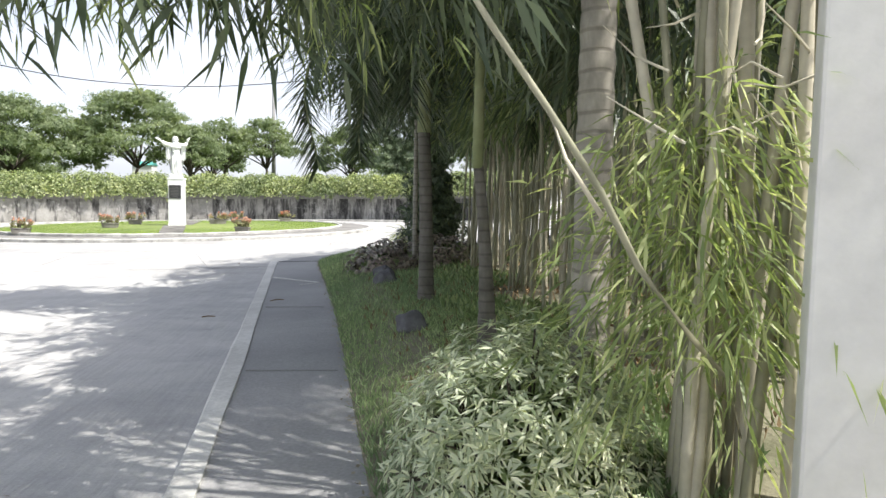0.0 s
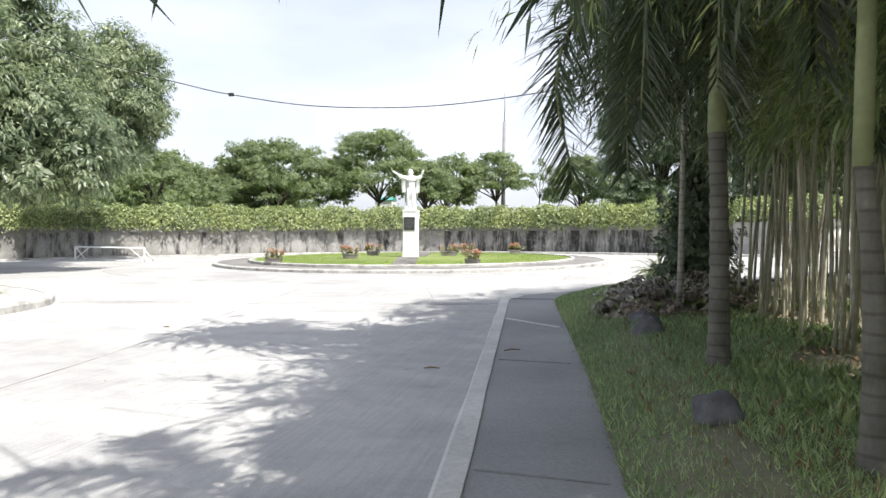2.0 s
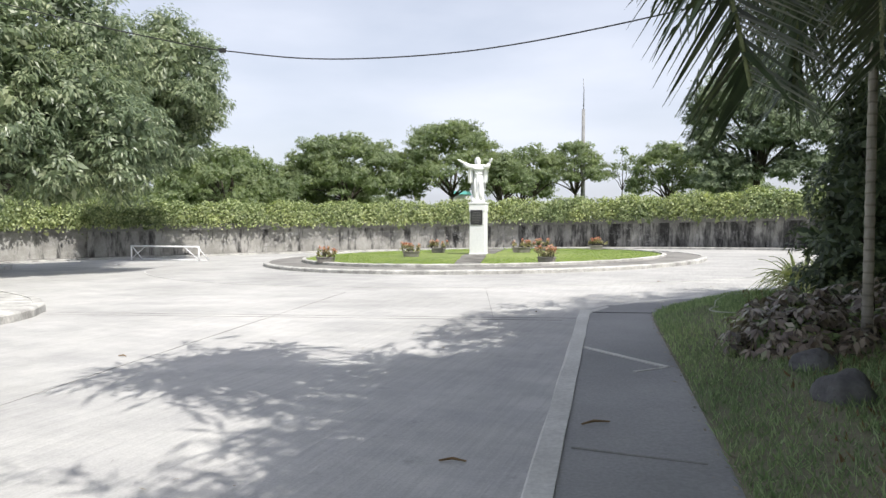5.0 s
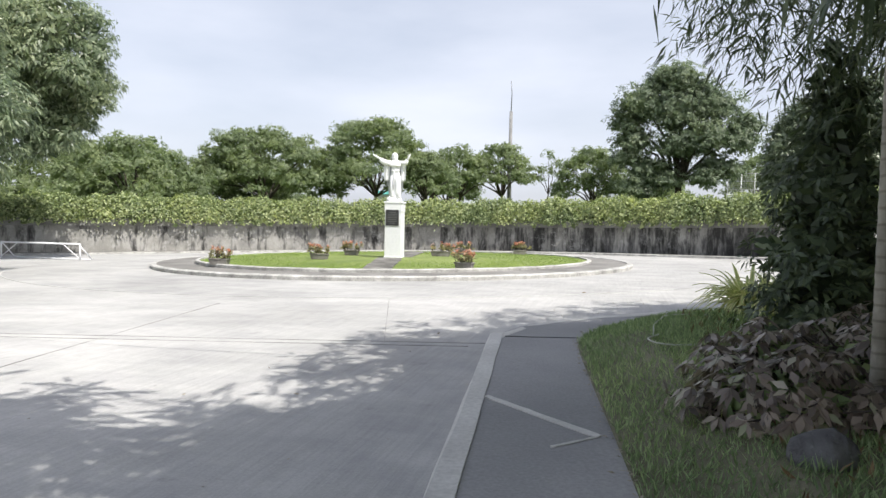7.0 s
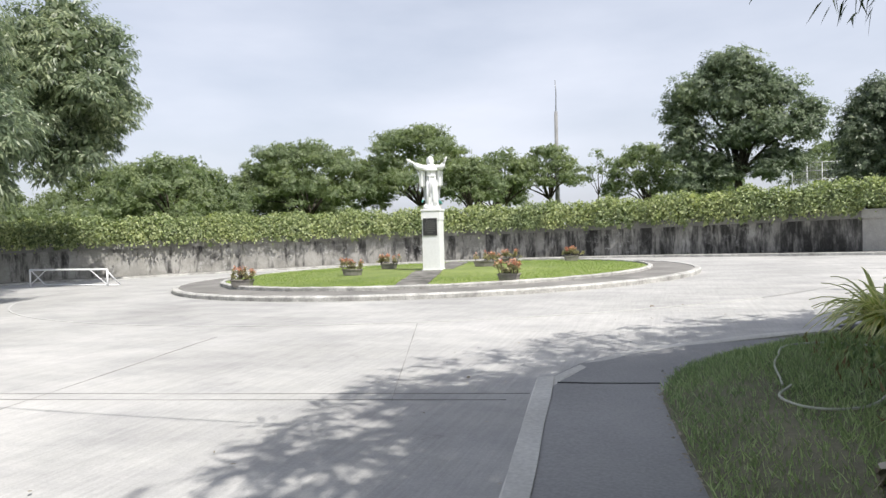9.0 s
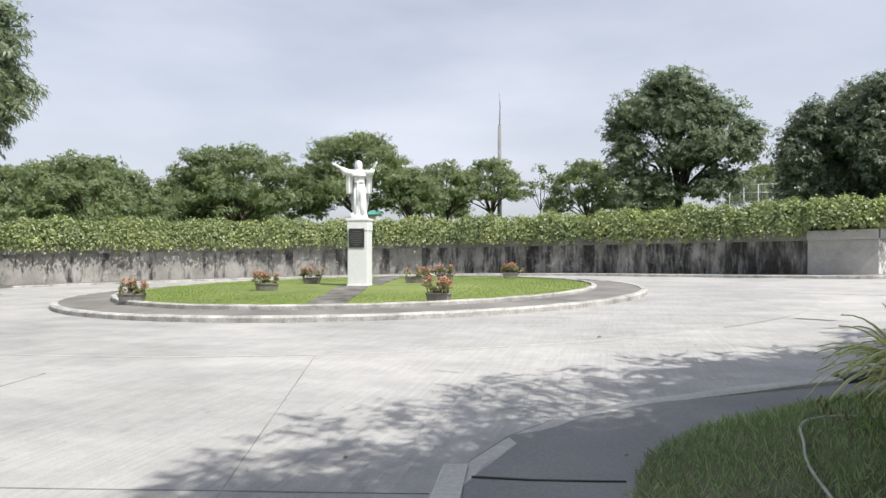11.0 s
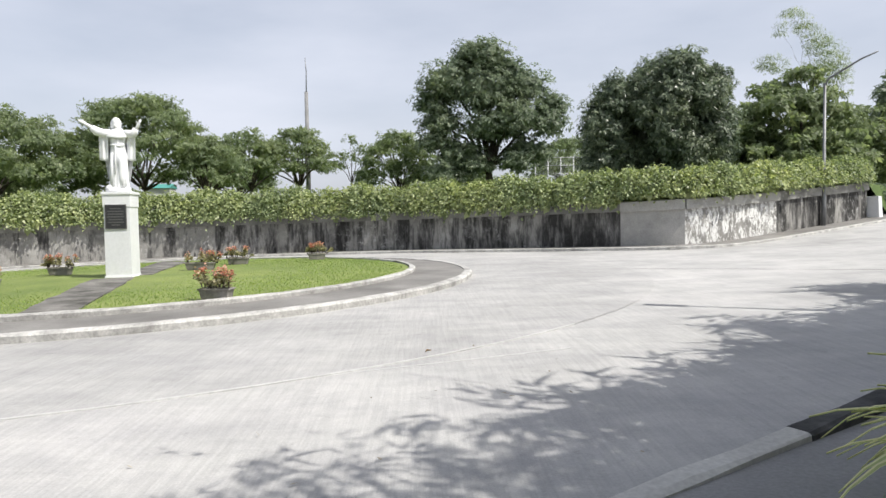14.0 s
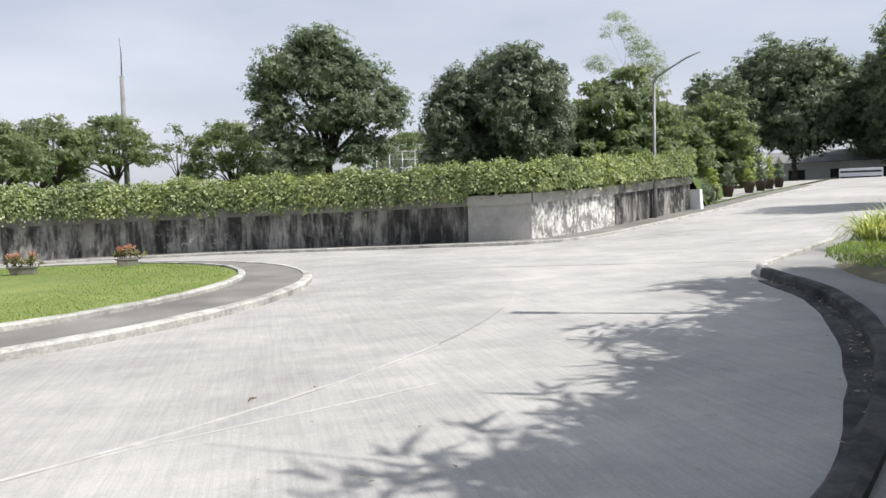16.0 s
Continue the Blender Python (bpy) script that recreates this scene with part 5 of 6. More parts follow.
CULMS = [culm_mesh(k, 6.2 + 0.5 * (k % 4), 0.021 + 0.004 * (k % 3), 0.5 + 0.28 * (k % 4), (M_CULM, M_CULM, M_CULMPALE)[k % 3]) for k in range(8)]
FAT = [culm_mesh(20 + k, 6.4, 0.028 + 0.004 * (k % 3), 0.4 + 0.25 * k, M_CULMPALE) for k in range(4)]


def bamboo(x, y, n, spread, label, seed, fat=False, leaves=9000, ztop=(1.9, 7.5), reach=1.9, leafL=0.2, pull=(-0.5, 0.0), mat=None, low=0, drape=()):
    rng = np.random.default_rng(seed)
    t = thing("bamboo_clump", (x, y, g(x, y) + VZ), label, "bamboo", "bamboo along the verge")
    for k in range(n):
        a, r = rng.uniform(0, 2 * math.pi), spread * math.sqrt(rng.uniform(0, 1))
        o = new("culm", (FAT if fat and k % 2 else CULMS)[int(rng.integers(0, 4 if fat and k % 2 else 8))])
        o.parent = t
        o.location = (r * math.cos(a), r * math.sin(a), -0.1)
        tilt = rng.uniform(0, 7)
        o.rotation_euler = (radians(rng.normal() * tilt * 0.6), radians(rng.normal() * tilt * 0.6), rng.uniform(0, 6.28))
        o.scale = (1, 1, rng.uniform(0.85, 1.15))
    # sprays: drooping twigs with narrow leaves
    ns = leaves // 14
    h = rng.uniform(ztop[0], ztop[1], ns)
    a = rng.uniform(0, 2 * math.pi, ns)
    rad = reach * np.sqrt(rng.uniform(0.05, 1, ns)) * (0.35 + 0.65 * np.clip(h / ztop[1], 0, 1))
    c = np.stack([np.cos(a) * rad + pull[0] * h / 4, np.sin(a) * rad + pull[1] * h / 4, h], axis=1)
    if low:
        j = rng.integers(0, ns, low)
        c[j, 2] = rng.uniform(0.5, 2.2, low)
        c[j, :2] = c[j, :2] * 0.6
    for x0, x1, y0, y1, z0, z1, nd in drape:
        extra = np.stack([rng.uniform(x0, x1, nd) - x, rng.uniform(y0, y1, nd) - y, rng.uniform(z0, z1, nd)], axis=1)
        if z0 > 4.5:      # high boughs hang in tufts with gaps between them
            tuft = extra[: max(4, nd // 44)]
            extra = tuft[rng.integers(0, len(tuft), nd)] + rng.normal(size=(nd, 3)) * np.array([0.42, 0.3, 0.25])
        c = np.concatenate([c, extra])
        a = np.concatenate([a, rng.uniform(0, 2 * math.pi, nd)])
        ns += nd
    sd = unit(np.stack([np.cos(a), np.sin(a), rng.uniform(-0.9, 0.1, ns)], axis=1) + rng.normal(size=(ns, 3)) * 0.35)
    i = np.repeat(np.arange(ns), 14)
    m = len(i)
    tt = np.tile(np.linspace(0, 1, 14), ns)[:, None]
    p = c[i] + sd[i] * tt * 0.55 - np.array([0, 0, 0.18]) * tt ** 2 + rng.normal(size=(m, 3)) * 0.04
    d = unit(sd[i] + rng.normal(size=(m, 3)) * 0.55 + np.array([0, 0, -0.55]))
    s = rng.uniform(0.7, 1.3, m) * np.where(c[i][:, 2] > 4.7, 1.75, 1.0)
    fast("leaves", leaf_quads(p, d, unit(rng.normal(size=(m, 3)) + np.array([0, 0, 0.8])), leafL * s, 0.026 * (0.72 if fat else 1.0) * s * leafL / 0.2, 0.2, 0.35), 4, mat or L_BAMBOO, t)
    return t


BL = "dense bamboo clump with pale culms and drooping leaves"
# the highest leaf boxes are unseen boughs, added to shade road and sidewalk
near = bamboo(10.42, -28.3, 22, 0.3, "bamboo clump with thick tan culms and broken branches", 90, True, 700, (3.2, 6.8), 0.7, 0.125, (0.0, 0.05), L_LITBAMBOO, 0, [(10.0, 10.3, -28.6, -28.1, 0.7, 1.6, 170), (7.5, 9.7, -28.0, -26.5, 2.6, 3.3, 110), (8.2, 9.9, -26.4, -24.2, 2.6, 3.6, 120), (9.6, 11.4, -30.5, -25.0, 4.9, 6.6, 330), (11.2, 12.8, -29.0, -25.5, 4.9, 6.8, 420), (8.6, 11.0, -33.0, -29.8, 5.0, 7.0, 420), (11.6, 13.4, -32.6, -30.2, 5.0, 7.0, 340), (7.3, 8.9, -28.3, -27.8, 2.25, 2.5, 90)])
for k, (x, y) in enumerate(((11.15, -25.6), (11.05, -23.7), (10.95, -21.8), (11.0, -19.9), (11.0, -18.1), (11.9, -16.7), (13.6, -15.2), (12.2, -22.6), (12.3, -19.0), (12.2, -26.2))):
    over = [(x - (0.6 if k == 5 else 0.3 if k == 6 else 0.7 if k in (3, 4) else 1.6), x + 1.6, y - 1.2, y + (0.4 if k == 6 else 1.2), 5.3, 7.6, 330)] if k < 7 else []
    if k == 0:
        over += [(7.0, 9.3, -28.5, -27.5, 2.25, 2.75, 200), (8.6, 10.2, -27.4, -25.6, 2.5, 3.4, 160)]
    if k == 1:
        over += [(7.0, 9.6, -23.0, -21.7, 5.4, 6.6, 220), (8.5, 10.0, -24.0, -21.2, 3.1, 4.4, 110)]
    if k == 4:
        over += [(8.8, 10.7, -18.6, -16.4, 2.6, 4.4, 250), (8.35, 9.6, -22.6, -20.4, 2.5, 4.6, 850)]
    if k == 6:
        over += [(8.8, 11.0, -17.4, -14.2, 3.4, 5.0, 150)]
    # clumps 0, 4, 5 and 6 take the darker leaf colour for backlit shade
    bamboo(x, y, 17, 0.6, BL, 91 + k, False, 11000 if k < 7 else 6000, (2.2, 7.2), 1.6, 0.15 if k in (4, 5, 6) else 0.2, (-0.1, 0.05), L_PALM_DIMBAMBOO if k in (0, 4, 5, 6) else None, 0, over)
# canopy farther along the verge, over the curve
for k, (x, y) in enumerate(((16.2, -13.6), (18.2, -11.6), (20.3, -9.2), (15.3, -15.0))):
    bamboo(x, y, 16, 0.7, BL, 120 + k, False, 7000, (2.2, 7.0), 1.9, 0.28, (0, 0), None, 0, [(x - 2.4, x + 1.4, y - 1.3, y + 1.6, 5.0, 7.0, 520), (x + 0.6, x + 3.6, y - 3.0, y - 0.2, 5.0, 7.0, 440)] + ([(13.4, 17.0, -13.4, -9.9, 3.2, 4.4, 520), (11.4, 13.3, -15.3, -13.4, 3.2, 4.4, 220), (13.6, 18.0, -14.6, -11.4, 5.0, 6.2, 560)] if k == 0 else []))
# yellow-green bamboo of the west verge
bamboo(-7.7, -17.7, 5, 0.3, "yellow-green feathery bamboo on the west lawn", 130, False, 9000, (2.9, 7.0), 1.1, 0.2, (0.0, 0.0), L_YELLOW)

bamboo(35.4, 6.6, 16, 0.6, "light green feathery bamboo beside the east road", 131, False, 12000, (2.0, 9.0), 2.2, 0.34, (0, 0), L_YELLOW)

# dead side twigs standing out of the near clump
rng = np.random.default_rng(301)
for k in range(34):
    p = Vector((rng.uniform(-0.42, 0.12), rng.uniform(-0.35, 0.15), rng.uniform(1.25, 2.5)))
    d = Vector((rng.uniform(-1, 0.35), rng.uniform(-0.6, 0.4), rng.uniform(-0.35, 0.7))).normalized() * rng.uniform(0.18, 0.42)
    bow = Vector((0, 0, rng.uniform(-0.05, 0.06)))
    obj("twig", *tube_arrays([p, p + d * 0.5 + bow, p + d], [0.006, 0.0045, 0.002], 5), M_CULMPALE, near, "thin dry twig")

# leaning broken culms in front of the clump
lean = thing("fallen_culm", (9.9, -29.0, g(9.9, -29.0) + VZ), "dry tan bamboo culm leaning out of the clump", "bamboo")
obj("stem", *tube_arrays([(0.42, 0.6, 0.3), (0.2, 0.3, 0.6), (-0.03, 0.08, 0.78), (-0.22, 0.02, 0.99), (-0.32, 0.05, 1.19), (-0.46, 0.09, 1.41), (-0.62, 0.12, 1.64), (-0.75, 0.15, 1.85)], [0.006, 0.007, 0.009, 0.0105, 0.0105, 0.01, 0.0095, 0.007], 9), M_CULM, lean, smooth=True)
obj("side_branch", *tube_arrays([(-0.31, 0.06, 1.12), (-0.4, 0.12, 1.28), (-0.46, 0.13, 1.44)], [0.008, 0.006, 0.004], 7), M_CULMPALE, lean, smooth=True)
lean2 = thing("fallen_culm", (10.2, -28.25, g(10.2, -28.2) + VZ), "forked green bamboo culm standing before the clump", "bamboo")
obj("stem", *tube_arrays([(0.1, 0.0, -0.05), (0.05, 0.02, 0.6), (-0.03, 0.05, 1.1), (-0.1, 0.08, 1.5), (-0.2, 0.1, 2.4)], [0.024, 0.024, 0.022, 0.018, 0.012], 9), M_CULM, lean2, smooth=True)
obj("side_branch", *tube_arrays([(-0.03, 0.05, 1.08), (0.06, 0.04, 1.25), (0.1, 0.03, 1.6)], [0.02, 0.016, 0.009], 7), M_CULMPALE, lean2, smooth=True)


# ---- shrubs ----
def rosette_bush(x, y, rx, ry, h, n, material, label, name, seed, leafL=0.14, leafW=0.03, per=11, category="shrub", ragged=(0.78, 1.04), drop=0.0):
    rng = np.random.default_rng(seed)
    t = thing(name, (x, y, g(x, y) + VZ - 0.02), label, category)
    d = on_sphere(rng, n, 0.85)
    rr = rng.uniform(*ragged, (n, 1))
    c = d * rr * np.array([rx, ry, h])
    i = np.repeat(np.arange(n), per)
    m = len(i)
    a = rng.uniform(0, 2 * math.pi, m)
    out = unit(d + np.array([0, 0, 0.5]))
    e1 = unit(np.cross(out, rng.normal(size=(n, 3))))
    e2 = np.cross(out, e1)
    ld = unit(e1[i] * np.cos(a)[:, None] + e2[i] * np.sin(a)[:, None] + out[i] * rng.uniform(0.05, 0.8, (m, 1)) - np.array([0, 0, drop]))
    s = rng.uniform(0.7, 1.2, m)
    fast("leaves", leaf_quads(c[i] + ld * 0.01, ld, unit(out[i] + rng.normal(size=(m, 3)) * 0.2), leafL * s, leafW * s, 0.12, 0.45), 4, material, t)
    ch = []
    for k in range(0, n, max(1, n // 60)):
        p = Vector(c[k])
        ch.append(tube_arrays([(p.x * 0.12, p.y * 0.12, 0), tuple(p * 0.55), tuple(p)], [0.012, 0.009, 0.004], 5))
    tagged(obj("branching", *join_arrays(ch), M_BARK, t), kind="stuff")
    mi = n * 3
    d2 = on_sphere(rng, mi, 0.9)
    fast("inner_leaves", leaf_quads(d2 * rng.uniform(0.3, 0.75, (mi, 1)) * np.array([rx, ry, h]), unit(rng.normal(size=(mi, 3))), d2, leafL * 1.2, leafW * 1.6, 0.1), 4, L_COVER, t)
    return t


rosette_bush(9.62, -27.88, 0.56, 0.5, 0.66, 800, L_BUSH, "pale grey-green bush of narrow star-shaped leaf whorls", "leafy_bush", 140, 0.068, 0.0135, 10, "shrub", (0.74, 1.08), 0.25)
for x, y, rx, ry, h, sd in ((9.0, -19.6, 0.55, 0.5, 0.42, 141), (9.7, -18.9, 0.7, 0.6, 0.5, 142), (9.1, -18.8, 0.5, 0.55, 0.42, 143), (10.2, -18.0, 0.6, 0.6, 0.5, 144)):
    rosette_bush(x, y, rx, ry, h, 230, L_RED, "bronze-brown broad-leaved shrub bed", "bronze_shrub", sd, 0.1, 0.042, 8, "shrub", (0.6, 1.2), 0.9)

rng = np.random.default_rng(150)
cone = [(10.0, -16.7, 0.55, 0.75, 0.75, 0.6), (10.0, -16.7, 1.15, 0.72, 0.72, 0.6), (10.0, -16.7, 1.8, 0.55, 0.55, 0.55), (10.0, -16.7, 2.4, 0.38, 0.38, 0.5), (10.0, -16.7, 2.9, 0.2, 0.2, 0.4)]
tree("conical_shrub", (10.0, -16.7, g(10.0, -16.7) + VZ), (10.0, -16.7, 1.8), cone, L_CONE, 420, 0.09, 0.035, "dark green conical evergreen shrub", 0.04, 151, "shrub", "", 0.3, 0.08, 0.1, 0.3)


def strap_plant(x, y, n, length, label, seed, spread=0.18, z=None, width=0.035, singly=False):
    rng = np.random.default_rng(seed)
    t = thing("strap_plant", (x, y, (g(x, y) + VZ if z is None else z)), label, "plant")
    a = rng.uniform(0, 2 * math.pi, n)
    el = rng.uniform(0.55, 1.35, n)
    r = rng.uniform(0, spread, n)
    c = np.stack([np.cos(a) * r, np.sin(a) * r, rng.uniform(0, 0.15, n)], axis=1)
    d = np.stack([np.cos(a) * np.cos(el), np.sin(a) * np.cos(el), np.sin(el)], axis=1)
    L = length * rng.uniform(0.6, 1.15, n)
    q = strap_quads(c, d, L, np.full(n, width), rng.uniform(0.35, 0.95, n), 6)
    if singly:
        for k in range(n):
            strip = q[k::n]
            lo, hi = np.vstack([strip[:, 0], strip[-1:, 3]]), np.vstack([strip[:, 1], strip[-1:, 2]])
            mid = (lo + hi) / 2 - np.array([0, 0, width * 0.12])
            vs = np.concatenate([lo, lo * 0.52 + mid * 0.48, mid, hi * 0.52 + mid * 0.48, hi])
            r = len(lo)
            fs = [(j * r + i, j * r + i + 1, (j + 1) * r + i + 1, (j + 1) * r + i) for j in range(4) for i in range(r - 1)]
            o = obj("leaf", vs, fs, L_STRIPED, t, smooth=True)
            o.data.materials.append(L_EDGE)
            o.data.polygons.foreach_set("material_index", [1 if j in (0, 3) else 0 for j in range(4) for i in range(r - 1)])
    else:
        fast("leaves", q, 4, L_STRAP, t)
    return t


strap_plant(9.74, -14.22, 150, 0.84, "arching yellow-striped strap-leaved plant", 160, 0.2, None, 0.07, True)
strap_plant(10.0, -14.5, 110, 0.95, "arching yellow-striped strap-leaved plant", 162, 0.2, None, 0.07, True)
strap_plant(10.35, -13.95, 150, 0.95, "arching yellow-striped strap-leaved plant", 161, 0.2, None, 0.07, True)
for k, (x, y) in enumerate(((20.6, -2.9), (21.8, -2.3), (23.2, -1.4), (21.4, -3.4), (24.8, -0.6))):
    strap_plant(x, y, 240, 1.25, "arching green grass-like plant on the east verge", 165 + k, 0.4)

# west hedge bushes
for k, (x, y, rx, ry, h) in enumerate(((-5.9, -16.9, 0.9, 0.7, 0.62), (-6.9, -16.6, 1.1, 0.75, 0.66), (-8.2, -16.2, 1.2, 0.8, 0.64), (-10, -15.9, 1.2, 0.8, 0.64), (-6.2, -18.0, 1.0, 0.8, 0.6), (-7.6, -17.6, 1.2, 0.9, 0.64))):
    b = rosette_bush(x, y, rx, ry, h, 420, L_YELLOW, "clipped yellow-green leafy shrub on the west lawn", "clipped_shrub", 170 + k, 0.09, 0.04, 9)
strap_plant(-8.4, -15.6, 120, 0.9, "pale arching plant among clipped shrubs", 179, 0.3, 0.3)

# ground cover under the palms, and ferns
def cover(name, n, xr, yr, z, L, W, material, label, seed, keep=None, kind_cat="ground cover", bank=True):
    rng = np.random.default_rng(seed)
    x, y = rng.uniform(*xr, n), rng.uniform(*yr, n)
    if keep is not None:
        k = keep(x, y)
        x, y = x[k], y[k]
    n = len(x)
    zz = np.array([g(a, b) for a, b in zip(x, y)]) + (z if bank is False else 0.085 + BANK * np.clip((x - edge_x(y)) * 1.0 / 0.8, 0, 1))
    c = np.stack([x, y, zz], axis=1)
    lean_ = rng.normal(size=(n, 2)) * 0.45
    d = unit(np.stack([lean_[:, 0], lean_[:, 1], np.ones(n)], axis=1))
    s = rng.uniform(0.5, 1.3, n)
    q = leaf_quads(c, d, unit(rng.normal(size=(n, 3)) * np.array([1, 1, 0.2])), L * s, W * s, 0.1, 0.3)
    return tagged(fast(name, q, 4, material), label, kind_cat, kind="stuff")


def edge_x(y):
    pts = [(-34, 9.6), (-27.5, 8.93), (-22.3, 8.39), (-16.2, 7.62), (-15.4, 7.75), (-14.75, 8.1), (-14.1, 8.9), (-13.2, 10.3), (-12.0, 12.2)]
    return np.interp(y, [p[0] for p in pts], [p[1] for p in pts])


cover("verge_grass", 100000, (7.6, 10.4), (-28.5, -13.3), 0.09, 0.085, 0.008, L_GRASS, "short shaded grass along the sidewalk", 180, lambda x, y: (x > edge_x(y) + 0.01) & (x < edge_x(y) + 1.9 + 0.3 * np.sin(y * 1.7)))
cover("undergrowth", 17000, (8.9, 12.2), (-28, -15), 0.1, 0.12, 0.035, L_COVER, "low leafy undergrowth on shaded earth", 181, lambda x, y: (x > edge_x(y) + 1.1) & (np.sin(x * 3.1 + 1) + np.sin(y * 2.3) + np.sin((x + y) * 1.7) > 0.1))
EAST_EDGE = ([-6.3, -5.2, -3.8, -0.2], [16.3, 17.0, 18.4, 24.0])
cover("corner_grass", 26000, (16.3, 26), (-9.5, -0.2), 0.09, 0.1, 0.02, L_BRIGHT, "sunlit green grass on the corner verge", 184, lambda x, y: (x > np.interp(y, *EAST_EDGE) + 0.05) & (x < np.interp(y, *EAST_EDGE) + 4.5))
cover("leaf_litter", 5000, (8.8, 13.5), (-28, -14), 0.14, 0.09, 0.025, M_LITTER, "dry bamboo leaf litter on the ground", 182, lambda x, y: x > edge_x(y) + 0.3)
cover("island_grass", 60000, (-6.9, 6.9), (-6.5, 7.3), 0.2, 0.04, 0.012, L_BRIGHT, "short bright grass of the round island", 183, lambda x, y: (np.hypot(x - CX, y - CY) < 6.82) & (np.abs(x - 1.65 + (y + 6.45) * 0.268) > 0.43) | ((y > 0.5) & (np.hypot(x - CX, y - CY) < 6.82) & (np.abs(x - 0.1 + (y - 0.5) * 0.194) > 0.43)), bank=False)


# ---- boulders ----
def boulder(x, y, s, seed, label="dark grey boulder in the grass"):
    bm = bmesh.new()
    bmesh.ops.create_icosphere(bm, subdivisions=3, radius=1)
    for v in bm.verts:
        f = 1 + 0.28 * noise.noise(v.co * 1.3 + Vector((seed, 0, 0))) + 0.1 * noise.noise(v.co * 3.1 + Vector((0, seed, 0)))
        v.co = Vector((v.co.x * s[0] * f, v.co.y * s[1] * f, max(-0.3, v.co.z) * s[2] * f))
    o = part("boulder", bm, M_ROCK, None, "", True)
    o.location = (x, y, g(x, y) + VZ + 0.02)
    return tagged(o, label, "rock", "boulders on the verge")


boulder(9.26, -24.65, (0.15, 0.13, 0.14), 3)
boulder(9.05, -21.3, (0.17, 0.15, 0.15), 7)
boulder(9.0, -20.4, (0.15, 0.14, 0.12), 11)
boulder(-9.3, -15.9, (0.28, 0.24, 0.62), 19, "pale boulder among the clipped shrubs")


def curve_tube(name, pts, r, material, label, category):
    cu = bpy.data.curves.new(name, "CURVE")
    cu.dimensions, cu.bevel_depth, cu.bevel_resolution = "3D", r, 2
    sp = cu.splines.new("BEZIER")
    sp.bezier_points.add(len(pts) - 1)
    for b, p in zip(sp.bezier_points, pts):
        b.co, b.handle_left_type, b.handle_right_type = p, "AUTO", "AUTO"
    cu.materials.append(material)
    return tagged(new(name, cu), label, category)


hz = lambda x, y: (x, y, g(x, y) + 0.325)
curve_tube("garden_hose", [hz(8.45, -16.9), hz(8.35, -17.3), hz(8.55, -17.5), hz(9.0, -17.0), hz(9.35, -16.0), hz(9.3, -15.3), hz(8.8, -15.2), hz(8.5, -15.9), hz(8.4, -16.9)], 0.008, M_HOSE, "pale garden hose looped on the grass", "hose")

# ---- cable over the road ----
cab = curve_tube("overhead_cable", [(-16, -18.5, 9.6), (-6, -18.5, 6.05), (-0.86, -18.5, 4.5), (1.2, -18.5, 3.95), (2.3, -18.5, 3.69), (4.4, -18.5, 3.41), (7.2, -18.5, 3.5), (10.0, -18.5, 4.05), (15, -18.5, 6)], 0.008, M_CABLE, "sagging black cable over the road", "cable")
bm = box_bm(0.09, 0.05, 0.06, 0.015, 1.0, False)
kn = part("splice", bm, M_CABLE, cab)
kn.location = (2.3, -18.5, 3.69)

# ---- mast, lamp, fence, distant buildings ----
mast = thing("mast", (-4.44, 54.7, 1.7), "tall grey concrete pole with a thin spike", "pole")
obj("pole", *tube_arrays([(0, 0, 0), (0, 0, 6), (0.0, 0, 12.9)], [0.27, 0.23, 0.18], 12), M_POLE, mast, smooth=True)
obj("spike", *tube_arrays([(0, 0, 12.6), (0.05, 0, 15.0), (-0.05, 0, 16.4)], [0.06, 0.05, 0.03], 8), M_LAMP, mast, smooth=True)

lamp = thing("street_lamp", (24.35, 11.7, g(24.35, 11.7) + 0.08), "slim grey steel street lamp with a slanted arm", "street lamp")
obj("pole", *tube_arrays([(0, 0, 0), (0, 0, 1.2), (0, 0, 1.25), (0, 0, 6.0)], [0.1, 0.095, 0.07, 0.055], 12), M_LAMP, lamp, smooth=True)
obj("arm", *tube_arrays([(0, 0, 5.85), (0.08, -0.1, 6.15), (0.85, -1.05, 6.75), (1.25, -1.5, 6.95)], [0.045, 0.04, 0.035, 0.03], 10), M_LAMP, lamp, smooth=True)
lamp2 = thing("street_lamp", (15.75, -9.35, g(15.75, -9.35) + 0.1), "tall grey steel street lamp on the corner verge", "street lamp")
obj("pole", *tube_arrays([(0, 0, 0), (0, 0, 1.2), (0, 0, 1.25), (0, 0, 6.5)], [0.1, 0.095, 0.07, 0.05], 12), M_METAL, lamp2, smooth=True)
obj("arm", *tube_arrays([(0, 0, 6.4), (-0.2, 0.12, 6.6), (-0.5, 0.3, 6.68)], [0.045, 0.04, 0.035], 10), M_METAL, lamp2, smooth=True)
o = part("lamp_head", box_bm(0.6, 0.2, 0.08, 0.02), M_METAL, lamp2, "flat grey lamp head")
o.location, o.rotation_euler.z = (-0.75, 0.46, 6.67), radians(148)
hd = part("lamp_head", box_bm(0.55, 0.16, 0.07, 0.02), M_LAMP, lamp, "flat grey lamp head")
hd.matrix_world = lamp.matrix_world @ Matrix.Translation((24.35 + 1.42, 11.7 - 1.7, g(24.35, 11.7) + 0.08 + 6.99)) @ pose(0, 0, 0, 0, -20, -50)

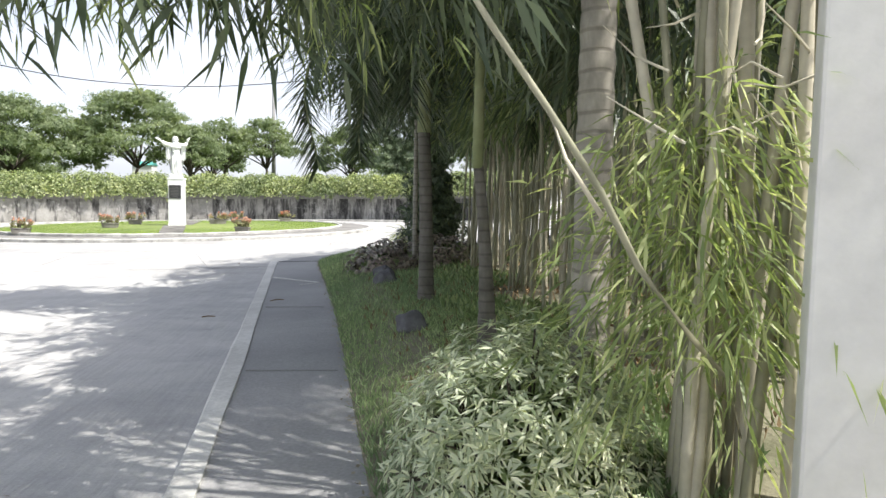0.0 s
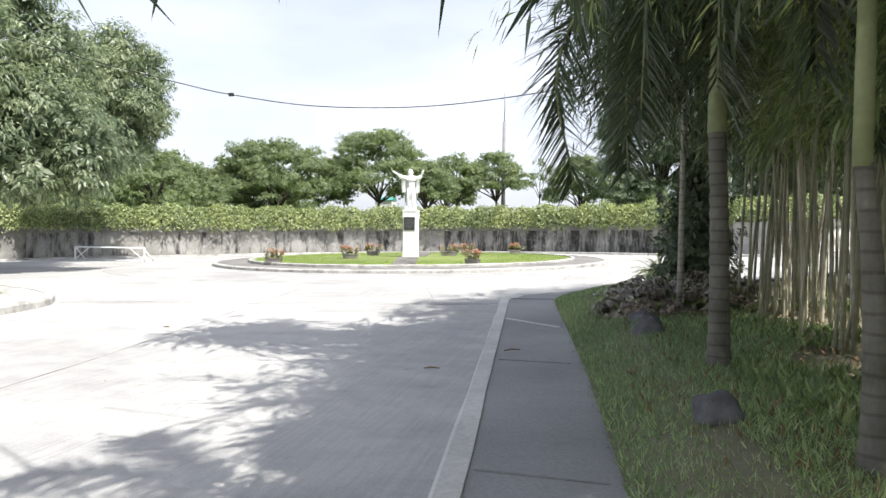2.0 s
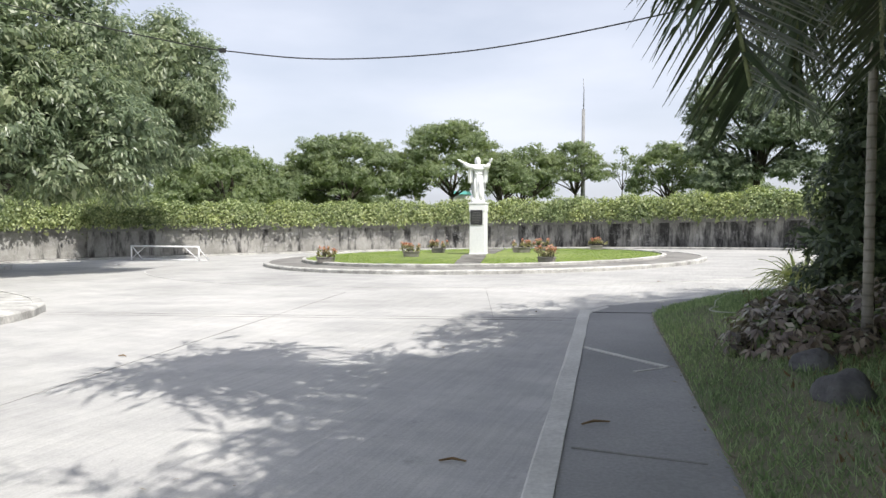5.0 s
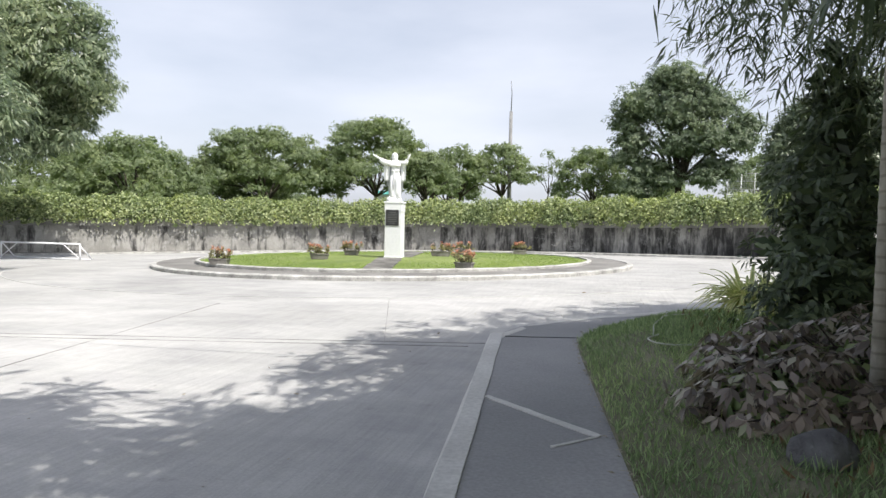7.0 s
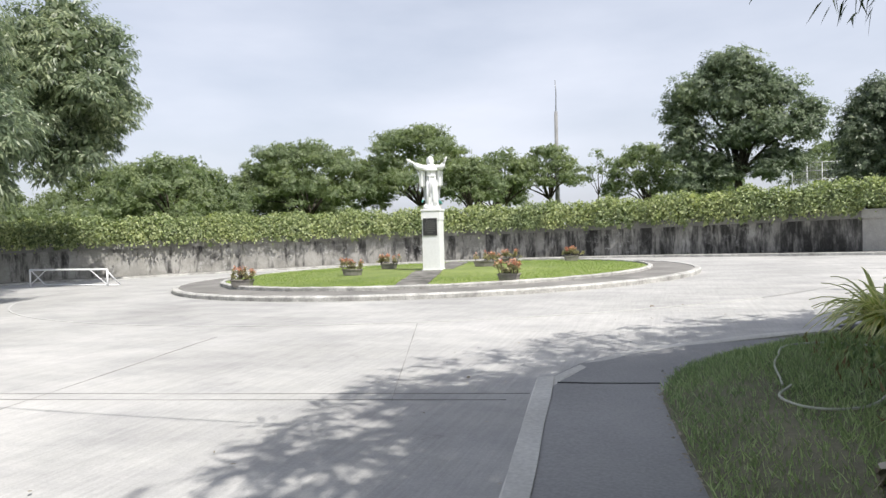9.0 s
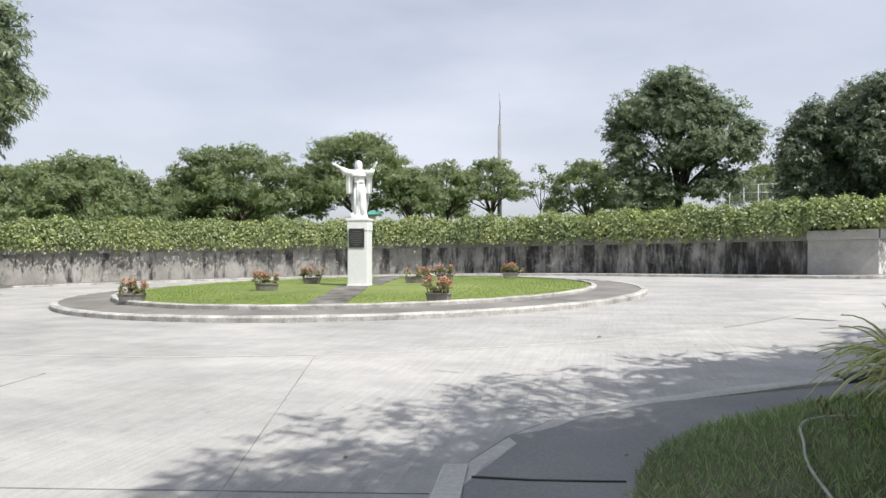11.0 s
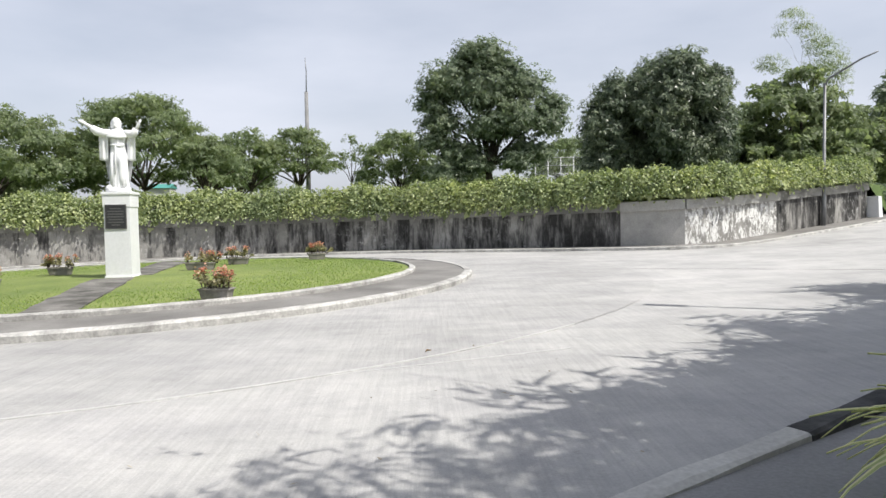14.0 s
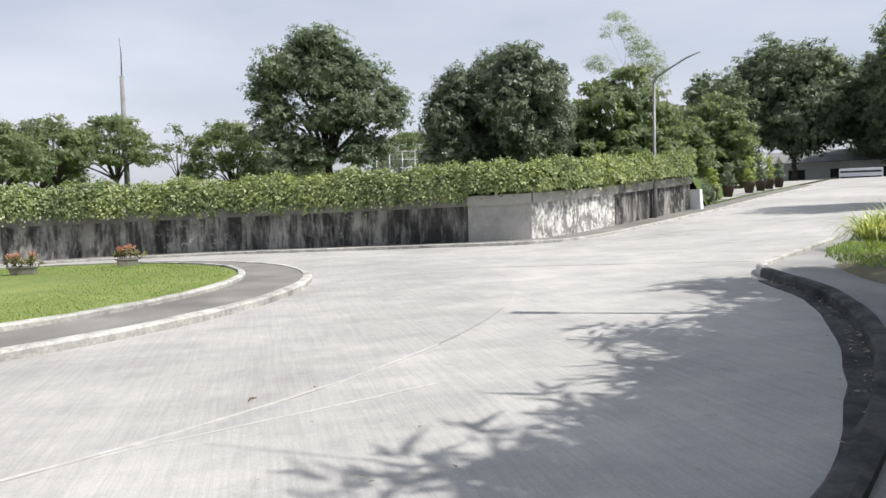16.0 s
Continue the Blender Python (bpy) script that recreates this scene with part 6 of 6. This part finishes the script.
fence = thing("mesh_fence", (19.8, 52, 1.75), "high grey wire mesh fence on steel posts", "fence")
for k in range(5):
    rod(fence, "post", (-1.0 + 1.3 * k, 0, 0), (-1.0 + 1.3 * k, 0, 5.6), 0.04, M_METAL)
for z in (3.9, 4.75, 5.55):
    rod(fence, "rail", (-1.0, 0, z), (4.2, 0, z), 0.03, M_METAL)
ch = []
for k in range(27):
    ch.append(tube_arrays([(-1.0 + 0.2 * k, 0, 3.4), (-1.0 + 0.2 * k, 0, 5.55)], [0.009, 0.009], 4))
for k in range(11):
    ch.append(tube_arrays([(-1.0, 0, 3.5 + 0.2 * k), (4.2, 0, 3.5 + 0.2 * k)], [0.009, 0.009], 4))
tagged(obj("wire_mesh", *join_arrays(ch), M_METAL, fence), kind="stuff")


def house(x, y, z, sx, sy, h, turn, label, roof=M_ROOF, wallm=None):
    t = thing("house", (x, y, z), label, "house", "buildings in the distance")
    t.rotation_euler.z = radians(turn)
    part("wall", box_bm(sx, sy, h, 0.02), wallm or M_HOUSE, t)
    bm = bmesh.new()
    vs = [bm.verts.new(p) for p in ((-sx * 0.55, -sy * 0.6, h), (sx * 0.55, -sy * 0.6, h), (sx * 0.55, sy * 0.6, h), (-sx * 0.55, sy * 0.6, h), (-sx * 0.55, 0, h + sy * 0.25), (sx * 0.55, 0, h + sy * 0.25))]
    for q in ((0, 1, 5, 4), (2, 3, 4, 5), (0, 4, 3), (1, 2, 5), (0, 3, 2, 1)):
        bm.faces.new([vs[i] for i in q])
    part("roof", bm, roof, t)
    for k in range(3):
        w = part("window", box_bm(sx * 0.12, 0.08, h * 0.35, 0.0), M_DARK, t)
        w.location = (-sx * 0.3 + sx * 0.3 * k, -sy / 2 - 0.01, h * 0.4)
    return t


house(72, 49, 2.4, 14, 6, 3.2, -48, "low white house behind the trees at the road end")
house(-21.5, 60, 1.7, 2.4, 2, 3.4, 0, "small building with a teal roof beyond the field", M_TEAL)

# striped barrier board beside the far road
bd = thing("barrier_board", (59.3, 34.2, 2.45), "white barrier board with dark stripes by the road", "barrier")
bd.rotation_euler.z = radians(-38)
part("board", box_bm(3.4, 0.08, 1.7, 0.01), M_WHITE, bd)
for k in range(3):
    o = part("stripe", box_bm(3.2, 0.03, 0.16, 0.0), M_DARK, bd)
    o.location = (0, -0.045, 0.3 + 0.5 * k)
for s in (-1, 1):
    o = part("leg", box_bm(0.08, 0.08, 0.5, 0.0), M_METAL, bd)
    o.location = (1.5 * s, 0, -0.4)


# potted topiary up the east road
def potted(x, y, h, seed, label="clipped potted shrub in a dark clay pot"):
    rng = np.random.default_rng(seed)
    t = thing("potted_shrub", (x, y, g(x, y) + 0.12), label, "potted plant", "potted shrubs by the road")
    obj("pot", *tube_arrays([(0, 0, 0), (0, 0, 0.6), (0, 0, 0.68), (0, 0, 0.7)], [0.24, 0.36, 0.4, 0.34], 14), M_TERRA, t, smooth=True)
    obj("stem", *tube_arrays([(0, 0, 0.6), (0, 0, 1.0)], [0.04, 0.03], 6), M_BARK, t)
    lob = [(0, 0, 0.95, 0.42, 0.42, 0.35), (0, 0, 1.3, 0.34, 0.34, 0.35), (0, 0, 1.6 * h, 0.2, 0.2, 0.4)]
    fast("leaves", lobe_leaves(rng, lob, 130, 0.12, 0.06, 0.2, 0.06), 4, L_NEEM if seed % 2 else L_YELLOW, t)
    return t


for k, (x, y, h) in enumerate(((32.4, 18.6, 1.0), (35.0, 20.6, 1.1), (38.3, 22.8, 1.25), (40.2, 24.0, 1.2), (41.9, 25.2, 1.2), (43.4, 26.0, 1.1))):
    potted(x, y, h, 200 + k)
for k, (x, y, s) in enumerate(((30.6, 16.8, 0.9), (31.4, 18.4, 1.0))):
    rng = np.random.default_rng(220 + k)
    t = thing("round_shrub", (x, y, g(x, y) + 0.1), "rounded green shrub at the end of the wall", "shrub")
    fast("leaves", lobe_leaves(rng, [(0, 0, 0.6 * s, 0.6 * s, 0.6 * s, 0.75 * s)], 160, 0.14, 0.07, 0.2, 0.08), 4, L_NEEM, t)
    obj("stem", *tube_arrays([(0, 0, 0), (0, 0, 0.6)], [0.05, 0.03], 6), M_BARK, t)

# twigs and stones on the road
for k, (x, y, a, l) in enumerate(((6.88, -22.3, 20, 0.16), (2.33, -20.28, 10, 0.1), (7.37, -9.4, 60, 0.1), (7.6, -21.6, 40, 0.2), (10.2, -12.4, 15, 0.3), (7.9, -23.1, 70, 0.1))):
    o = obj("twig", *tube_arrays([(-l / 2, 0, 0.012), (0, 0.015, 0.02), (l / 2, -0.01, 0.012)], [0.006, 0.009, 0.005], 5), M_LITTER)
    o.location, o.rotation_euler.z = (x, y, g(x, y) + (0.09 if k in (3,) else 0.0)), radians(a)
    tagged(o, "small dry twig lying on the concrete", "twig", "twigs on the road")

# dry leaves and grit gathered in the gutter and along the edge of the grass
def litter(name, line, n, spread, z, L, label, seed):
    r = np.random.default_rng(seed)
    pts = np.array(line)
    i = r.integers(0, len(pts) - 1, n)
    u = r.uniform(0, 1, (n, 1))
    p = pts[i] * (1 - u) + pts[i + 1] * u + r.normal(size=(n, 2)) * spread
    zz = np.array([g(a, b) for a, b in p]) + z + r.uniform(0, 0.012, n)
    c = np.stack([p[:, 0], p[:, 1], zz], axis=1)
    a = r.uniform(0, 2 * math.pi, n)
    d = np.stack([np.cos(a), np.sin(a), r.uniform(-0.1, 0.35, n)], axis=1)
    nr = unit(np.array([0, 0, 1.0]) + r.normal(size=(n, 3)) * 0.4)
    q = leaf_quads(c, d, nr, L * r.uniform(0.5, 1.4, n), L * 0.4 * r.uniform(0.5, 1.2, n), 0.05)
    return tagged(fast(name, q, 4, M_DRYLEAF), label, "leaf litter", kind="stuff")


M_DRYLEAF = surface("bleached_leaf", (0.2, 0.17, 0.12), (0.5, 0.46, 0.38), 6, 40, 0.9)
litter("gutter_litter", run, 420, 0.1, 0.022, 0.06, "dry leaves and grit lying in the gutter", 310)
litter("edge_litter", [p for p in EDGE_LINE if p[1] < -13], 700, 0.035, 0.1, 0.04, "dry leaf scraps along the edge of the sidewalk", 311)
litter("band_litter", BAND, 260, 0.03, 0.006, 0.035, "dry scraps lying against the kerb band", 312)
litter("road_litter", [(5.5, -26.0), (5.0, -20.0), (7.0, -12.5), (10.0, -9.0)], 60, 1.1, 0.012, 0.05, "a few dry leaves scattered on the road", 313)
